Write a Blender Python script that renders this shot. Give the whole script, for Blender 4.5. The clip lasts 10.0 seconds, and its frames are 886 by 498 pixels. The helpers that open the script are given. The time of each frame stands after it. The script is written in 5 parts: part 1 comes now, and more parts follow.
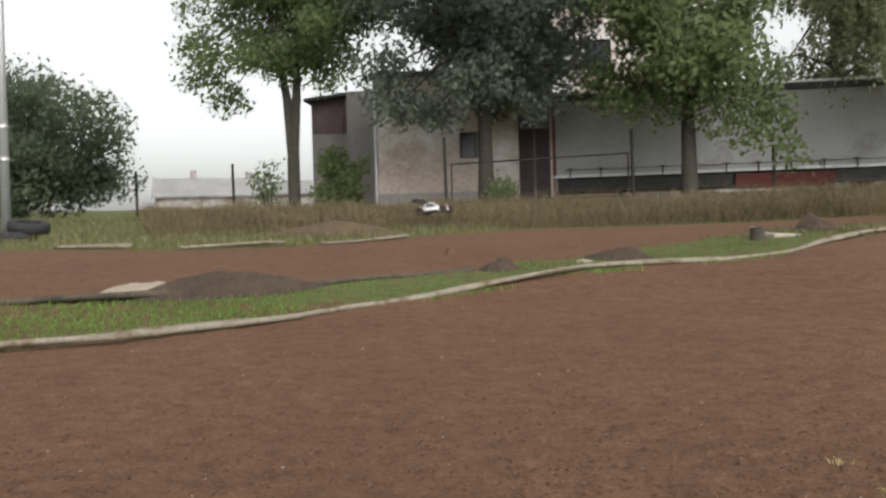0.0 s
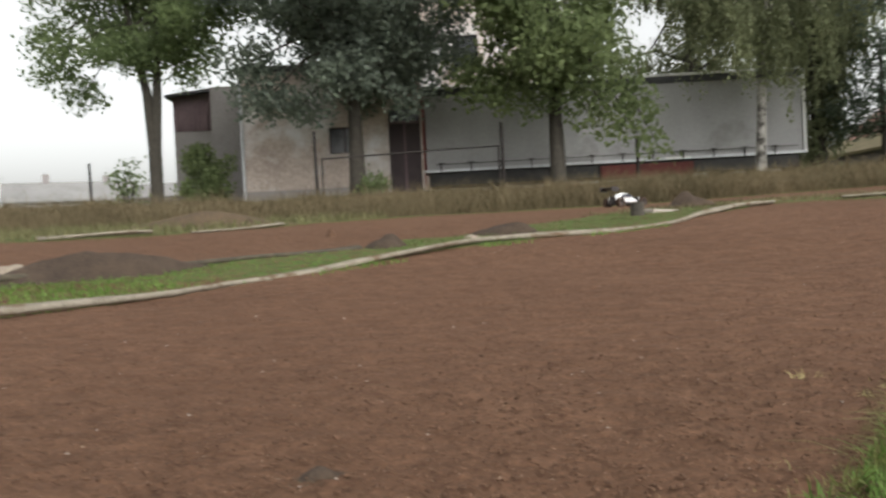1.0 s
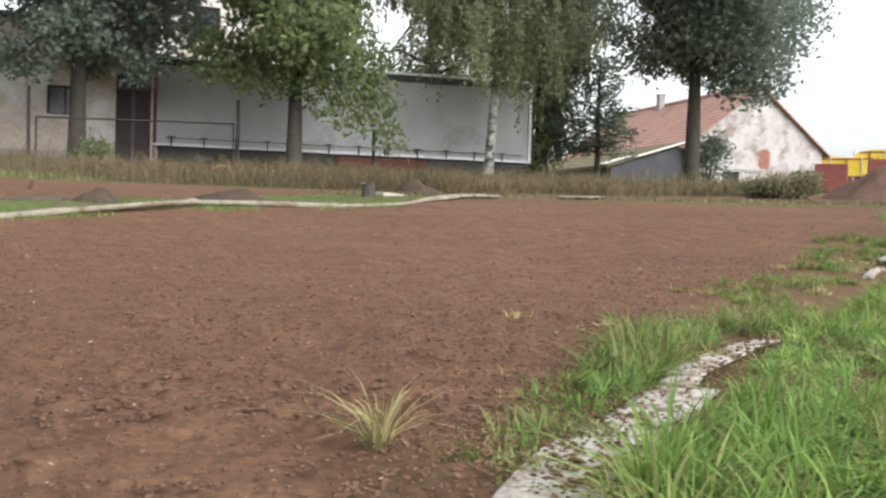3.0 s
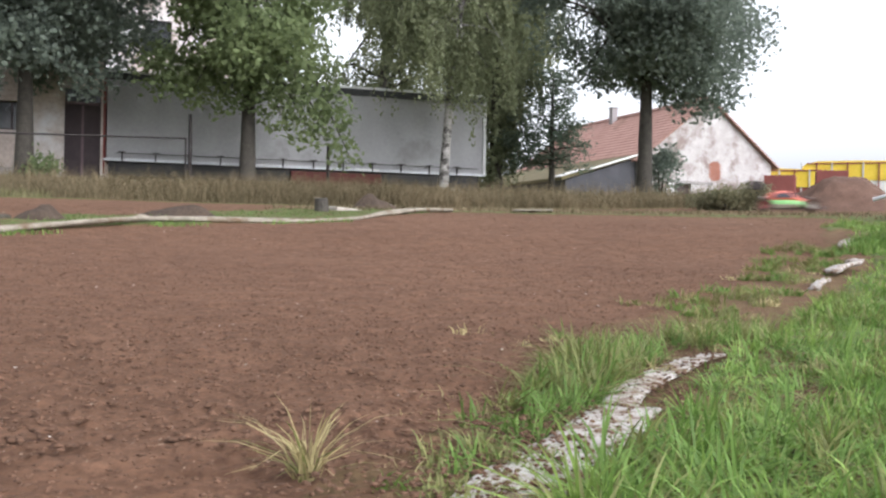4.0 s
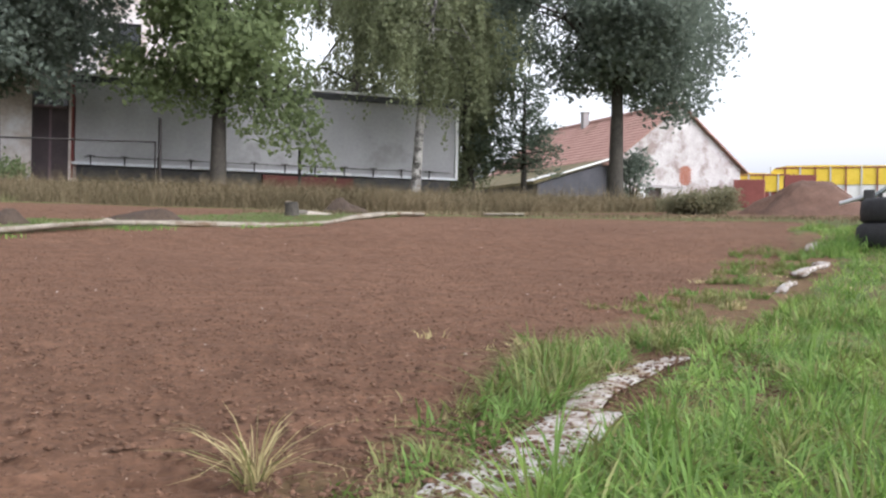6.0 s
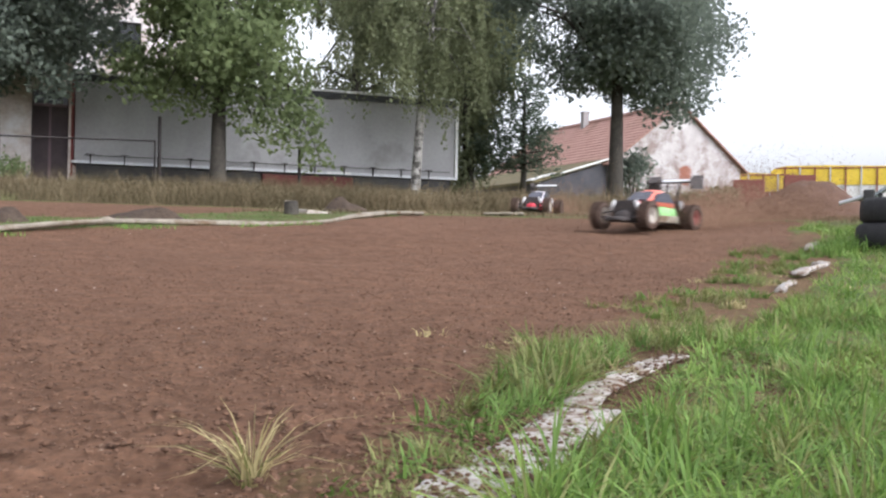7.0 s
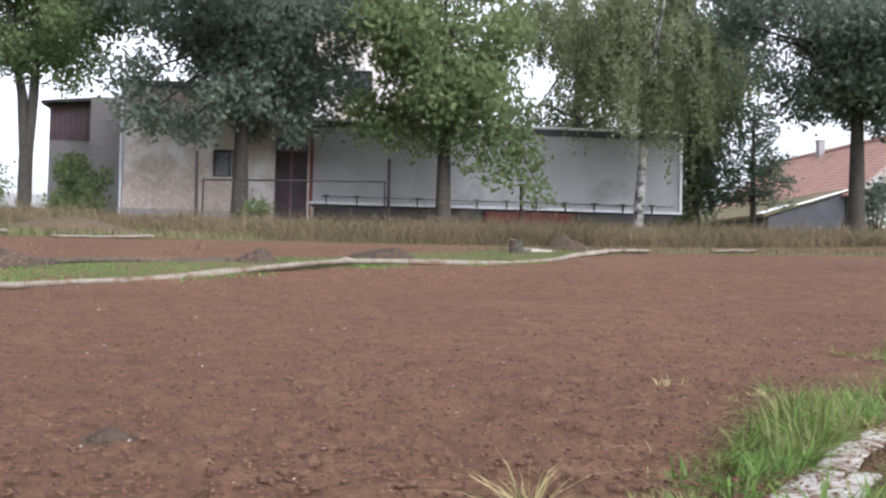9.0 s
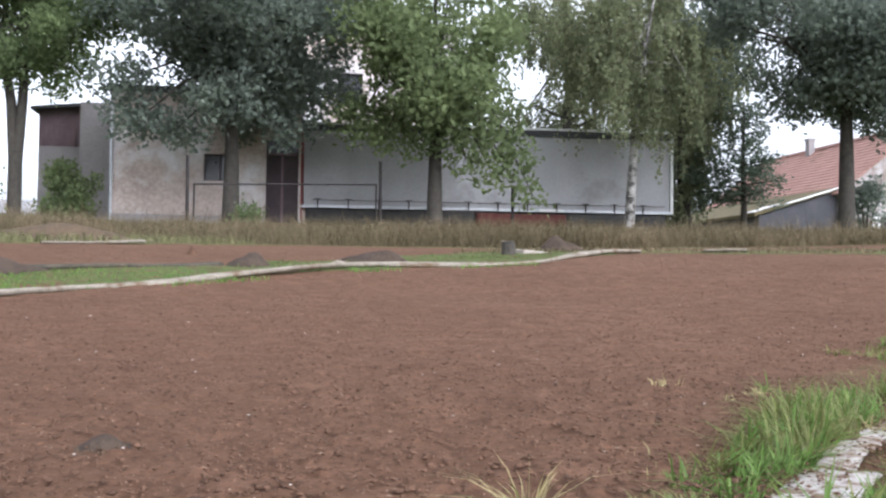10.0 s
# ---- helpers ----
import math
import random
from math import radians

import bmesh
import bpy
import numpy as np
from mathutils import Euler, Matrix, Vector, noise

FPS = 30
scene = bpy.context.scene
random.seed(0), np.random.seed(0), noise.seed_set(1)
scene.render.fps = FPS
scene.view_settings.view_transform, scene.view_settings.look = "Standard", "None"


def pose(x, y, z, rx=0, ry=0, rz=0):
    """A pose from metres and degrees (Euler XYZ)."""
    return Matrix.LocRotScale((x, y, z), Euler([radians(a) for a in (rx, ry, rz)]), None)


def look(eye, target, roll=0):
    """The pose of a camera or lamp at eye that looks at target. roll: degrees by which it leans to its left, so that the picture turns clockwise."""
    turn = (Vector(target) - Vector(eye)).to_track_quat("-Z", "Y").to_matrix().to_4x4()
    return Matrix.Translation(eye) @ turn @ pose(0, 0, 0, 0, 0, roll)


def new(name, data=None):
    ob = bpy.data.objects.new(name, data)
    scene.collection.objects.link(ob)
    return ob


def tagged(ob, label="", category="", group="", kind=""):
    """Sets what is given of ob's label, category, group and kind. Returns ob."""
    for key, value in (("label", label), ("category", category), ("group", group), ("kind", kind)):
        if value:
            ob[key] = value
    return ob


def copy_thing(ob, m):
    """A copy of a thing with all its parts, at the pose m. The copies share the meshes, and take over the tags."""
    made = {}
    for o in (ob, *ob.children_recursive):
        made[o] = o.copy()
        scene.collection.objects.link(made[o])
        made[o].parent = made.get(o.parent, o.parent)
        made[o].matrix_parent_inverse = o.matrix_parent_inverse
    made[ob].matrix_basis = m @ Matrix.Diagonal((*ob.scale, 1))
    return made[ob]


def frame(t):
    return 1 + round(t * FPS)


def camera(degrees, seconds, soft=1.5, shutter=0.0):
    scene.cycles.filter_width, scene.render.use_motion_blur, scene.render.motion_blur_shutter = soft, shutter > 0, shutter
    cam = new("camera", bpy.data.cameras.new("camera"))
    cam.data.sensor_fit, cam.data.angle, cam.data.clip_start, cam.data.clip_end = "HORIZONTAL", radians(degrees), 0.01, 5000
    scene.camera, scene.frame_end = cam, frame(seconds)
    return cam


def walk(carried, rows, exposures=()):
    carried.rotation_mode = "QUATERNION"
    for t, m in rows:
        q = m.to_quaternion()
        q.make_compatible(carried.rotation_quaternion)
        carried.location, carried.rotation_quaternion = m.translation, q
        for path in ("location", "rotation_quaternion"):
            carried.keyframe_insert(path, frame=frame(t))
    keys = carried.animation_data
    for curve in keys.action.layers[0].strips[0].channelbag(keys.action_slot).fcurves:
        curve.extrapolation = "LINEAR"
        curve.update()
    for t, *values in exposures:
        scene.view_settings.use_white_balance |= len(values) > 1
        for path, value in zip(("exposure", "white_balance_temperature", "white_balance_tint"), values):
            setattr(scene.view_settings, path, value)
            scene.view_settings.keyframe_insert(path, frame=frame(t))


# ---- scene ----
cam = camera(50.6, 10.0, 2.4, 0.3)
PATH = [
    (0, (0.081, -0.537, 0.592), (-0.133, 1.452, 0.575), -1.6),
    (0.5, (-0.007, -0.427, 0.513), (-0.126, 1.569, 0.576), -4.0),
    (1, (-0.094, -0.269, 0.378), (-0.029, 1.729, 0.354), -3.0),
    (1.5, (-0.078, -0.134, 0.273), (0.258, 1.838, 0.289), 1.4),
    (2, (-0.067, -0.108, 0.221), (0.354, 1.847, 0.179), 3.0),
    (2.5, (-0.044, -0.080, 0.201), (0.451, 1.857, 0.133), 2.2),
    (3, (-0.021, -0.054, 0.201), (0.604, 1.845, 0.156), 1.7),
    (4.5, (0.022, -0.030, 0.209), (0.741, 1.837, 0.204), 1.2),
    (5, (0.028, -0.027, 0.209), (0.761, 1.834, 0.214), 1.3),
    (5.5, (0.036, -0.021, 0.207), (0.789, 1.831, 0.209), 1.1),
    (6.8, (0.039, -0.018, 0.203), (0.811, 1.827, 0.193), 1.2),
    (7, (0.040, -0.017, 0.202), (0.806, 1.830, 0.197), 1.2),
    (7.2, (0.028, -0.019, 0.206), (0.784, 1.832, 0.199), 1.1),
    (7.4, (0.015, -0.022, 0.210), (0.733, 1.844, 0.197), 0.7),
    (7.5, (0.009, -0.023, 0.212), (0.693, 1.856, 0.186), -0.1),
    (8, (-0.027, -0.066, 0.239), (0.341, 1.900, 0.250), -0.6),
    (8.5, (-0.030, -0.080, 0.238), (0.231, 1.902, 0.309), 0.7),
    (9, (-0.026, -0.085, 0.233), (0.290, 1.889, 0.293), 1.3),
    (9.5, (-0.023, -0.067, 0.230), (0.317, 1.903, 0.291), 1.2),
    (10, (-0.029, -0.075, 0.233), (0.304, 1.896, 0.298), 0.7),
]
walk(cam, [(t, look(eye, target, roll)) for t, eye, target, roll in PATH],
     exposures=[(0, -0.6, 6600, 8), (1.0, -0.55, 6600, 8), (1.5, -0.32, 6600, 8), (2.4, 0.0, 6750, 7), (3.2, 0.02, 6250, 10), (5.0, 0.0, 6050, 14), (7.3, -0.03, 6050, 14), (10, 0.03, 5800, 14)])

# ---- overcast daylight ----
world = bpy.data.worlds.new("overcast_sky")
scene.world = world
world.use_nodes = True
wn, wl = world.node_tree.nodes, world.node_tree.links
sky = wn.new("ShaderNodeTexSky")
sky.sky_type = 'NISHITA'
sky.sun_disc = False
sky.sun_elevation, sky.sun_rotation = radians(42), radians(150)
sky.air_density, sky.dust_density, sky.ozone_density = 1.0, 4.0, 1.0
pale = wn.new("ShaderNodeHueSaturation")
pale.inputs["Saturation"].default_value = 0.10
pale.inputs["Value"].default_value = 2.5
wl.new(sky.outputs[0], pale.inputs["Color"])
wl.new(pale.outputs[0], wn["Background"].inputs["Color"])
wn["Background"].inputs["Strength"].default_value = 0.15
sun_data = bpy.data.lights.new("sun", 'SUN')
sun_data.energy, sun_data.angle, sun_data.color = 0.6, radians(25), (1.0, 0.97, 0.92)
sun = new("sun", sun_data)
sun.matrix_world = look((10, -30, 40), (0, 0, 0))

# ---- materials ----
def mat(name, a, b, rough=0.85, scale=8.0, fine=60.0, bump=0.3, metal=0.0, dirt=None, dirt_at=0.6, random_value=0.0, translucent=0.0, spec=0.3, dist=0.02):
    """Two colours mixed by a broad and a fine noise, optional stains, bump, and a shift of value from piece to piece."""
    m = bpy.data.materials.new(name)
    m.use_nodes = True
    n, l = m.node_tree.nodes, m.node_tree.links
    bsdf = n["Principled BSDF"]
    geo = n.new("ShaderNodeNewGeometry")
    tc = n.new("ShaderNodeTexCoord")
    n1, n2 = n.new("ShaderNodeTexNoise"), n.new("ShaderNodeTexNoise")
    for t, s in ((n1, scale), (n2, fine)):
        t.inputs["Scale"].default_value, t.inputs["Detail"].default_value, t.inputs["Roughness"].default_value = s, 5, 0.65
        l.new(tc.outputs["Object"], t.inputs["Vector"])
    add = n.new("ShaderNodeMath")
    add.operation = 'MULTIPLY_ADD'
    add.inputs[1].default_value = 0.5
    l.new(n2.outputs["Fac"], add.inputs[0])
    half = n.new("ShaderNodeMath")
    half.operation = 'MULTIPLY'
    half.inputs[1].default_value = 0.5
    l.new(n1.outputs["Fac"], half.inputs[0])
    l.new(half.outputs[0], add.inputs[2])
    ramp = n.new("ShaderNodeValToRGB")
    ramp.color_ramp.elements[0].position, ramp.color_ramp.elements[1].position = 0.36, 0.64
    ramp.color_ramp.elements[0].color, ramp.color_ramp.elements[1].color = (*a, 1), (*b, 1)
    l.new(add.outputs[0], ramp.inputs["Fac"])
    col = ramp.outputs["Color"]
    if dirt:
        n3 = n.new("ShaderNodeTexNoise")
        n3.inputs["Scale"].default_value, n3.inputs["Detail"].default_value = scale * 0.6, 7
        n3.inputs["Roughness"].default_value = 0.7
        l.new(tc.outputs["Object"], n3.inputs["Vector"])
        r2 = n.new("ShaderNodeValToRGB")
        r2.color_ramp.elements[0].position, r2.color_ramp.elements[1].position = dirt_at - 0.05, dirt_at + 0.06
        l.new(n3.outputs["Fac"], r2.inputs["Fac"])
        mx = n.new("ShaderNodeMixRGB")
        mx.inputs["Color2"].default_value = (*dirt, 1)
        l.new(r2.outputs["Color"], mx.inputs["Fac"])
        l.new(col, mx.inputs["Color1"])
        col = mx.outputs["Color"]
    if random_value:
        hs = n.new("ShaderNodeHueSaturation")
        mr = n.new("ShaderNodeMapRange")
        mr.inputs["To Min"].default_value, mr.inputs["To Max"].default_value = 1 - random_value, 1 + random_value
        l.new(geo.outputs["Random Per Island"], mr.inputs["Value"])
        l.new(mr.outputs["Result"], hs.inputs["Value"])
        l.new(col, hs.inputs["Color"])
        col = hs.outputs["Color"]
    l.new(col, bsdf.inputs["Base Color"])
    bsdf.inputs["Roughness"].default_value, bsdf.inputs["Metallic"].default_value = rough, metal
    bsdf.inputs["Specular IOR Level"].default_value = spec
    if bump:
        bp = n.new("ShaderNodeBump")
        bp.inputs["Strength"].default_value, bp.inputs["Distance"].default_value = bump, dist
        l.new(add.outputs[0], bp.inputs["Height"])
        l.new(bp.outputs["Normal"], bsdf.inputs["Normal"])
    if translucent:
        tr = n.new("ShaderNodeBsdfTranslucent")
        l.new(col, tr.inputs["Color"])
        ms = n.new("ShaderNodeMixShader")
        ms.inputs["Fac"].default_value = translucent
        l.new(bsdf.outputs[0], ms.inputs[1])
        l.new(tr.outputs[0], ms.inputs[2])
        l.new(ms.outputs[0], n["Material Output"].inputs["Surface"])
    return m


def ground_material():
    """Bare red-brown loam and turf soil, told apart by the painted zone of the sheet."""
    m = bpy.data.materials.new("ground")
    m.use_nodes = True
    n, l = m.node_tree.nodes, m.node_tree.links
    bsdf = n["Principled BSDF"]
    tc = n.new("ShaderNodeTexCoord")
    def noise_of(scale, detail=6, rough=0.65):
        t = n.new("ShaderNodeTexNoise")
        t.inputs["Scale"].default_value, t.inputs["Detail"].default_value, t.inputs["Roughness"].default_value = scale, detail, rough
        l.new(tc.outputs["Object"], t.inputs["Vector"])
        return t.outputs["Fac"]
    def ramp(fac, stops):
        r = n.new("ShaderNodeValToRGB")
        for i, (p, c) in enumerate(stops):
            e = r.color_ramp.elements[i] if i < 2 else r.color_ramp.elements.new(p)
            e.position, e.color = p, (*c, 1)
        l.new(fac, r.inputs["Fac"])
        return r.outputs["Color"]
    def mix(fac, a, b, mode='MIX', value=None):
        x = n.new("ShaderNodeMixRGB")
        x.blend_type = mode
        if fac is None:
            x.inputs["Fac"].default_value = value
        else:
            l.new(fac, x.inputs["Fac"])
        l.new(a, x.inputs["Color1"])
        l.new(b, x.inputs["Color2"])
        return x.outputs["Color"]
    broad, mid, fine = noise_of(0.9), noise_of(9, 8, 0.7), noise_of(55, 8, 0.75)
    soil = ramp(mid, [(0.3, (0.098, 0.053, 0.032)), (0.7, (0.182, 0.101, 0.062))])
    soil = mix(None, soil, ramp(broad, [(0.3, (0.75, 0.74, 0.74)), (0.7, (1.0, 1.0, 1.0))]), 'MULTIPLY', 0.8)
    soil = mix(None, soil, ramp(fine, [(0.34, (0.48, 0.46, 0.45)), (0.5, (0.94, 0.94, 0.94)), (0.68, (1.32, 1.30, 1.28))]), 'MULTIPLY', 0.85)
    chips = ramp(noise_of(130, 2, 0.4), [(0.72, (0, 0, 0)), (0.76, (1, 1, 1))])
    pale_chip = n.new("ShaderNodeRGB")
    pale_chip.outputs[0].default_value = (0.40, 0.31, 0.23, 1)
    soil = mix(chips, soil, pale_chip.outputs[0])
    turf = ramp(mid, [(0.3, (0.045, 0.075, 0.02)), (0.6, (0.075, 0.13, 0.032)), (0.8, (0.13, 0.13, 0.055))])
    zone = n.new("ShaderNodeAttribute")
    zone.attribute_name = "turf"
    patchy = ramp(noise_of(14, 5, 0.6), [(0.40, (0.15, 0.15, 0.15)), (0.56, (0.95, 0.95, 0.95))])
    cover = n.new("ShaderNodeMath")
    cover.operation = 'MULTIPLY'
    l.new(patchy, cover.inputs[0])
    l.new(zone.outputs["Fac"], cover.inputs[1])
    col = mix(cover.outputs[0], soil, turf)
    l.new(col, bsdf.inputs["Base Color"])
    bsdf.inputs["Roughness"].default_value = 0.95
    bsdf.inputs["Specular IOR Level"].default_value = 0.15
    h = n.new("ShaderNodeMath")
    h.operation = 'MULTIPLY_ADD'
    h.inputs[1].default_value = 0.35
    l.new(fine, h.inputs[0])
    l.new(mid, h.inputs[2])
    bp = n.new("ShaderNodeBump")
    bp.inputs["Strength"].default_value, bp.inputs["Distance"].default_value = 0.5, 0.02
    l.new(h.outputs[0], bp.inputs["Height"])
    l.new(bp.outputs["Normal"], bsdf.inputs["Normal"])
    return m


M_GROUND = ground_material()
M_CLOD = mat("loam_clod", (0.080, 0.044, 0.027), (0.150, 0.084, 0.052), 0.95, 20, 90, 0.5, random_value=0.3)
M_EARTH = mat("heaped_earth", (0.055, 0.040, 0.026), (0.125, 0.088, 0.055), 0.95, 5, 40, 0.6)
M_DARKEARTH = mat("dark_carpet", (0.030, 0.022, 0.017), (0.085, 0.060, 0.043), 0.95, 6, 60, 0.8)
M_PALECARPET = mat("pale_carpet", (0.20, 0.165, 0.13), (0.33, 0.28, 0.22), 0.95, 8, 70, 0.4)
M_HOSE = mat("old_hose_canvas", (0.30, 0.275, 0.25), (0.46, 0.435, 0.40), 0.9, 55, 300, 0.6, dirt=(0.15, 0.095, 0.062), dirt_at=0.52, dist=0.003)
M_HOSE_FAR = mat("weathered_hose_canvas", (0.165, 0.143, 0.108), (0.31, 0.275, 0.222), 0.9, 7, 60, 0.4, dirt=(0.13, 0.09, 0.055), dirt_at=0.56)
M_HOSE_DARK = mat("dark_hose", (0.03, 0.028, 0.022), (0.12, 0.10, 0.07), 0.9, 6, 60, 0.4)
M_BLADE = mat("lawn_blade", (0.098, 0.185, 0.036), (0.195, 0.300, 0.075), 0.6, 5, 30, 0, random_value=0.35, translucent=0.4)
M_BLADE_FRESH = mat("fresh_blade", (0.165, 0.27, 0.052), (0.29, 0.40, 0.105), 0.6, 5, 30, 0, random_value=0.3, translucent=0.4)
M_STRIP = mat("trodden_blade", (0.085, 0.120, 0.036), (0.155, 0.205, 0.070), 0.7, 0.8, 8, 0, random_value=0.35, translucent=0.3)
M_BLADE_OLIVE = mat("olive_blade", (0.13, 0.155, 0.045), (0.25, 0.255, 0.095), 0.6, 5, 30, 0, random_value=0.35, translucent=0.35)
M_BLADE_DRY = mat("dry_blade", (0.30, 0.25, 0.11), (0.46, 0.40, 0.21), 0.7, 3, 30, 0, random_value=0.3, translucent=0.25)
M_MEADOW = mat("meadow_blade", (0.120, 0.128, 0.052), (0.215, 0.195, 0.100), 0.7, 0.35, 8, 0, random_value=0.4, translucent=0.25)
M_TALL = mat("tall_dry_grass", (0.105, 0.090, 0.052), (0.235, 0.182, 0.112), 0.85, 0.5, 4, 0, spec=0.1, random_value=0.22, translucent=0.2)
M_BARK = mat("bark", (0.032, 0.029, 0.024), (0.082, 0.072, 0.060), 0.95, 5, 35, 0.8)
M_BIRCH = mat("birch_bark", (0.24, 0.225, 0.205), (0.44, 0.42, 0.39), 0.8, 4, 25, 0.5, dirt=(0.05, 0.045, 0.04), dirt_at=0.50)
def leaf(name, a, b, v=0.2):
    return mat(name, a, b, 0.85, 0.5, 6, 0, random_value=v, translucent=0.58, spec=0.12)
M_LEAF_A = leaf("leaf_grey_green", (0.136, 0.180, 0.086), (0.230, 0.288, 0.136))
M_LEAF_B = leaf("leaf_dark", (0.146, 0.176, 0.150), (0.240, 0.276, 0.215))
M_LEAF_C = leaf("leaf_fresh", (0.140, 0.180, 0.088), (0.248, 0.296, 0.140))
M_LEAF_W = leaf("leaf_weeping", (0.178, 0.198, 0.118), (0.277, 0.298, 0.171))
M_LEAF_P = leaf("leaf_pine", (0.114, 0.150, 0.114), (0.198, 0.234, 0.168))
M_LEAF_BUSH = leaf("leaf_bush", (0.105, 0.138, 0.098), (0.187, 0.224, 0.142))
M_CURTAIN = mat("grey_tarpaulin", (0.325, 0.32, 0.325), (0.40, 0.395, 0.40), 0.7, 0.5, 9, 0.15, dirt=(0.25, 0.245, 0.24), dirt_at=0.62)
M_BLACK = mat("black_steel", (0.02, 0.02, 0.022), (0.05, 0.048, 0.048), 0.6, 4, 40, 0.15)
M_RED = mat("faded_red_paint", (0.15, 0.028, 0.026), (0.23, 0.05, 0.042), 0.6, 3, 30, 0.15, dirt=(0.10, 0.05, 0.04), dirt_at=0.62)
M_WHITEPAINT = mat("white_paint", (0.62, 0.62, 0.60), (0.78, 0.78, 0.76), 0.5, 3, 30, 0.1)
M_ROOFEDGE = mat("bitumen_edge", (0.035, 0.035, 0.038), (0.08, 0.08, 0.082), 0.8, 2, 25, 0.3)
M_PLASTER = mat("stained_plaster", (0.32, 0.255, 0.22), (0.60, 0.51, 0.455), 0.92, 0.45, 7, 0.3, dirt=(0.66, 0.64, 0.64), dirt_at=0.53)
M_PLASTER_G = mat("grey_render", (0.24, 0.22, 0.22), (0.35, 0.325, 0.32), 0.92, 0.6, 14, 0.3)
M_PURPLE = mat("weathered_boards", (0.110, 0.078, 0.085), (0.19, 0.135, 0.145), 0.85, 1.5, 25, 0.3)
M_DOOR = mat("dark_brown_door", (0.040, 0.030, 0.034), (0.075, 0.055, 0.058), 0.7, 2, 25, 0.2)
M_WINDOW = mat("dark_glass", (0.012, 0.013, 0.016), (0.03, 0.032, 0.036), 0.15, 2, 10, 0.05, spec=0.6)
M_GALV = mat("galvanised_pipe", (0.42, 0.43, 0.45), (0.60, 0.61, 0.63), 0.45, 3, 30, 0.1, metal=0.5)
M_FENCE = mat("rusty_fence_steel", (0.018, 0.016, 0.016), (0.045, 0.036, 0.033), 0.8, 6, 50, 0.3)
M_HOUSE = mat("peeling_whitewash", (0.33, 0.29, 0.275), (0.54, 0.52, 0.51), 0.92, 1.2, 14, 0.3, dirt=(0.25, 0.20, 0.18), dirt_at=0.54)
M_TILE = mat("red_roof_tile", (0.33, 0.190, 0.155), (0.44, 0.265, 0.220), 0.9, 0.9, 9, 0.3, dirt=(0.26, 0.16, 0.12), dirt_at=0.64, random_value=0.05)
M_MOSS = mat("mossy_roofing", (0.085, 0.080, 0.040), (0.17, 0.135, 0.075), 0.95, 0.8, 14, 0.5)
M_BRICK = mat("bare_brick", (0.26, 0.10, 0.07), (0.38, 0.17, 0.12), 0.95, 4, 30, 0.5)
M_SHED = mat("blue_grey_boards", (0.045, 0.045, 0.052), (0.09, 0.088, 0.096), 0.85, 1.5, 25, 0.3)
M_YELLOW = mat("yellow_tarpaulin", (0.62, 0.43, 0.03), (0.78, 0.58, 0.08), 0.6, 1, 15, 0.2)
M_DULLRED = mat("dull_red_boards", (0.17, 0.05, 0.045), (0.27, 0.09, 0.075), 0.8, 1, 15, 0.2)
M_RUBBER = mat("tyre_rubber", (0.016, 0.016, 0.018), (0.042, 0.041, 0.042), 0.75, 12, 80, 0.3)
M_RUBBER_MUD = mat("muddy_tyre_rubber", (0.045, 0.032, 0.026), (0.12, 0.075, 0.055), 0.9, 12, 80, 0.5)
M_STONE = mat("pale_slab", (0.30, 0.26, 0.22), (0.46, 0.42, 0.37), 0.9, 8, 60, 0.4)
M_WOODEND = mat("cut_wood", (0.38, 0.33, 0.26), (0.52, 0.46, 0.38), 0.9, 10, 60, 0.3)
M_CORAL = mat("coral_lacquer", (0.62, 0.15, 0.105), (0.76, 0.22, 0.155), 0.35, 8, 60, 0.05, dirt=(0.35, 0.16, 0.10), dirt_at=0.66)
M_GREEN = mat("lime_lacquer", (0.19, 0.42, 0.14), (0.28, 0.53, 0.21), 0.35, 8, 60, 0.05, dirt=(0.30, 0.30, 0.14), dirt_at=0.66)
M_CRIMSON = mat("crimson_lacquer", (0.44, 0.025, 0.045), (0.60, 0.05, 0.075), 0.35, 8, 60, 0.05, dirt=(0.25, 0.10, 0.08), dirt_at=0.66)
M_SILVER = mat("grey_lacquer", (0.34, 0.33, 0.35), (0.48, 0.47, 0.49), 0.35, 8, 60, 0.05)
M_OCHRE = mat("ochre_lacquer", (0.27, 0.17, 0.075), (0.38, 0.245, 0.12), 0.45, 8, 60, 0.05)
M_CARWHITE = mat("white_lacquer", (0.74, 0.74, 0.74), (0.86, 0.86, 0.86), 0.3, 8, 60, 0.05)
M_SMOKED = mat("smoked_window", (0.05, 0.05, 0.065), (0.10, 0.10, 0.12), 0.2, 6, 30, 0.0, spec=0.6)
M_CHASSIS = mat("dusty_black_plastic", (0.028, 0.026, 0.028), (0.085, 0.07, 0.065), 0.75, 12, 70, 0.3)
M_DUST = mat("drifting_dust", (0.17, 0.104, 0.070), (0.23, 0.145, 0.100), 1.0, 3, 20, 0, random_value=0.2, spec=0.0)
M_ALU = mat("dusty_aluminium", (0.50, 0.49, 0.48), (0.66, 0.65, 0.64), 0.4, 12, 60, 0.1, metal=0.7)

# ---- mesh helpers ----
def mesh_object(name, bm, material, parent=None, label="", smooth=False):
    me = bpy.data.meshes.new(name)
    bm.to_mesh(me)
    bm.free()
    return link_mesh(name, me, material, parent, label, smooth)


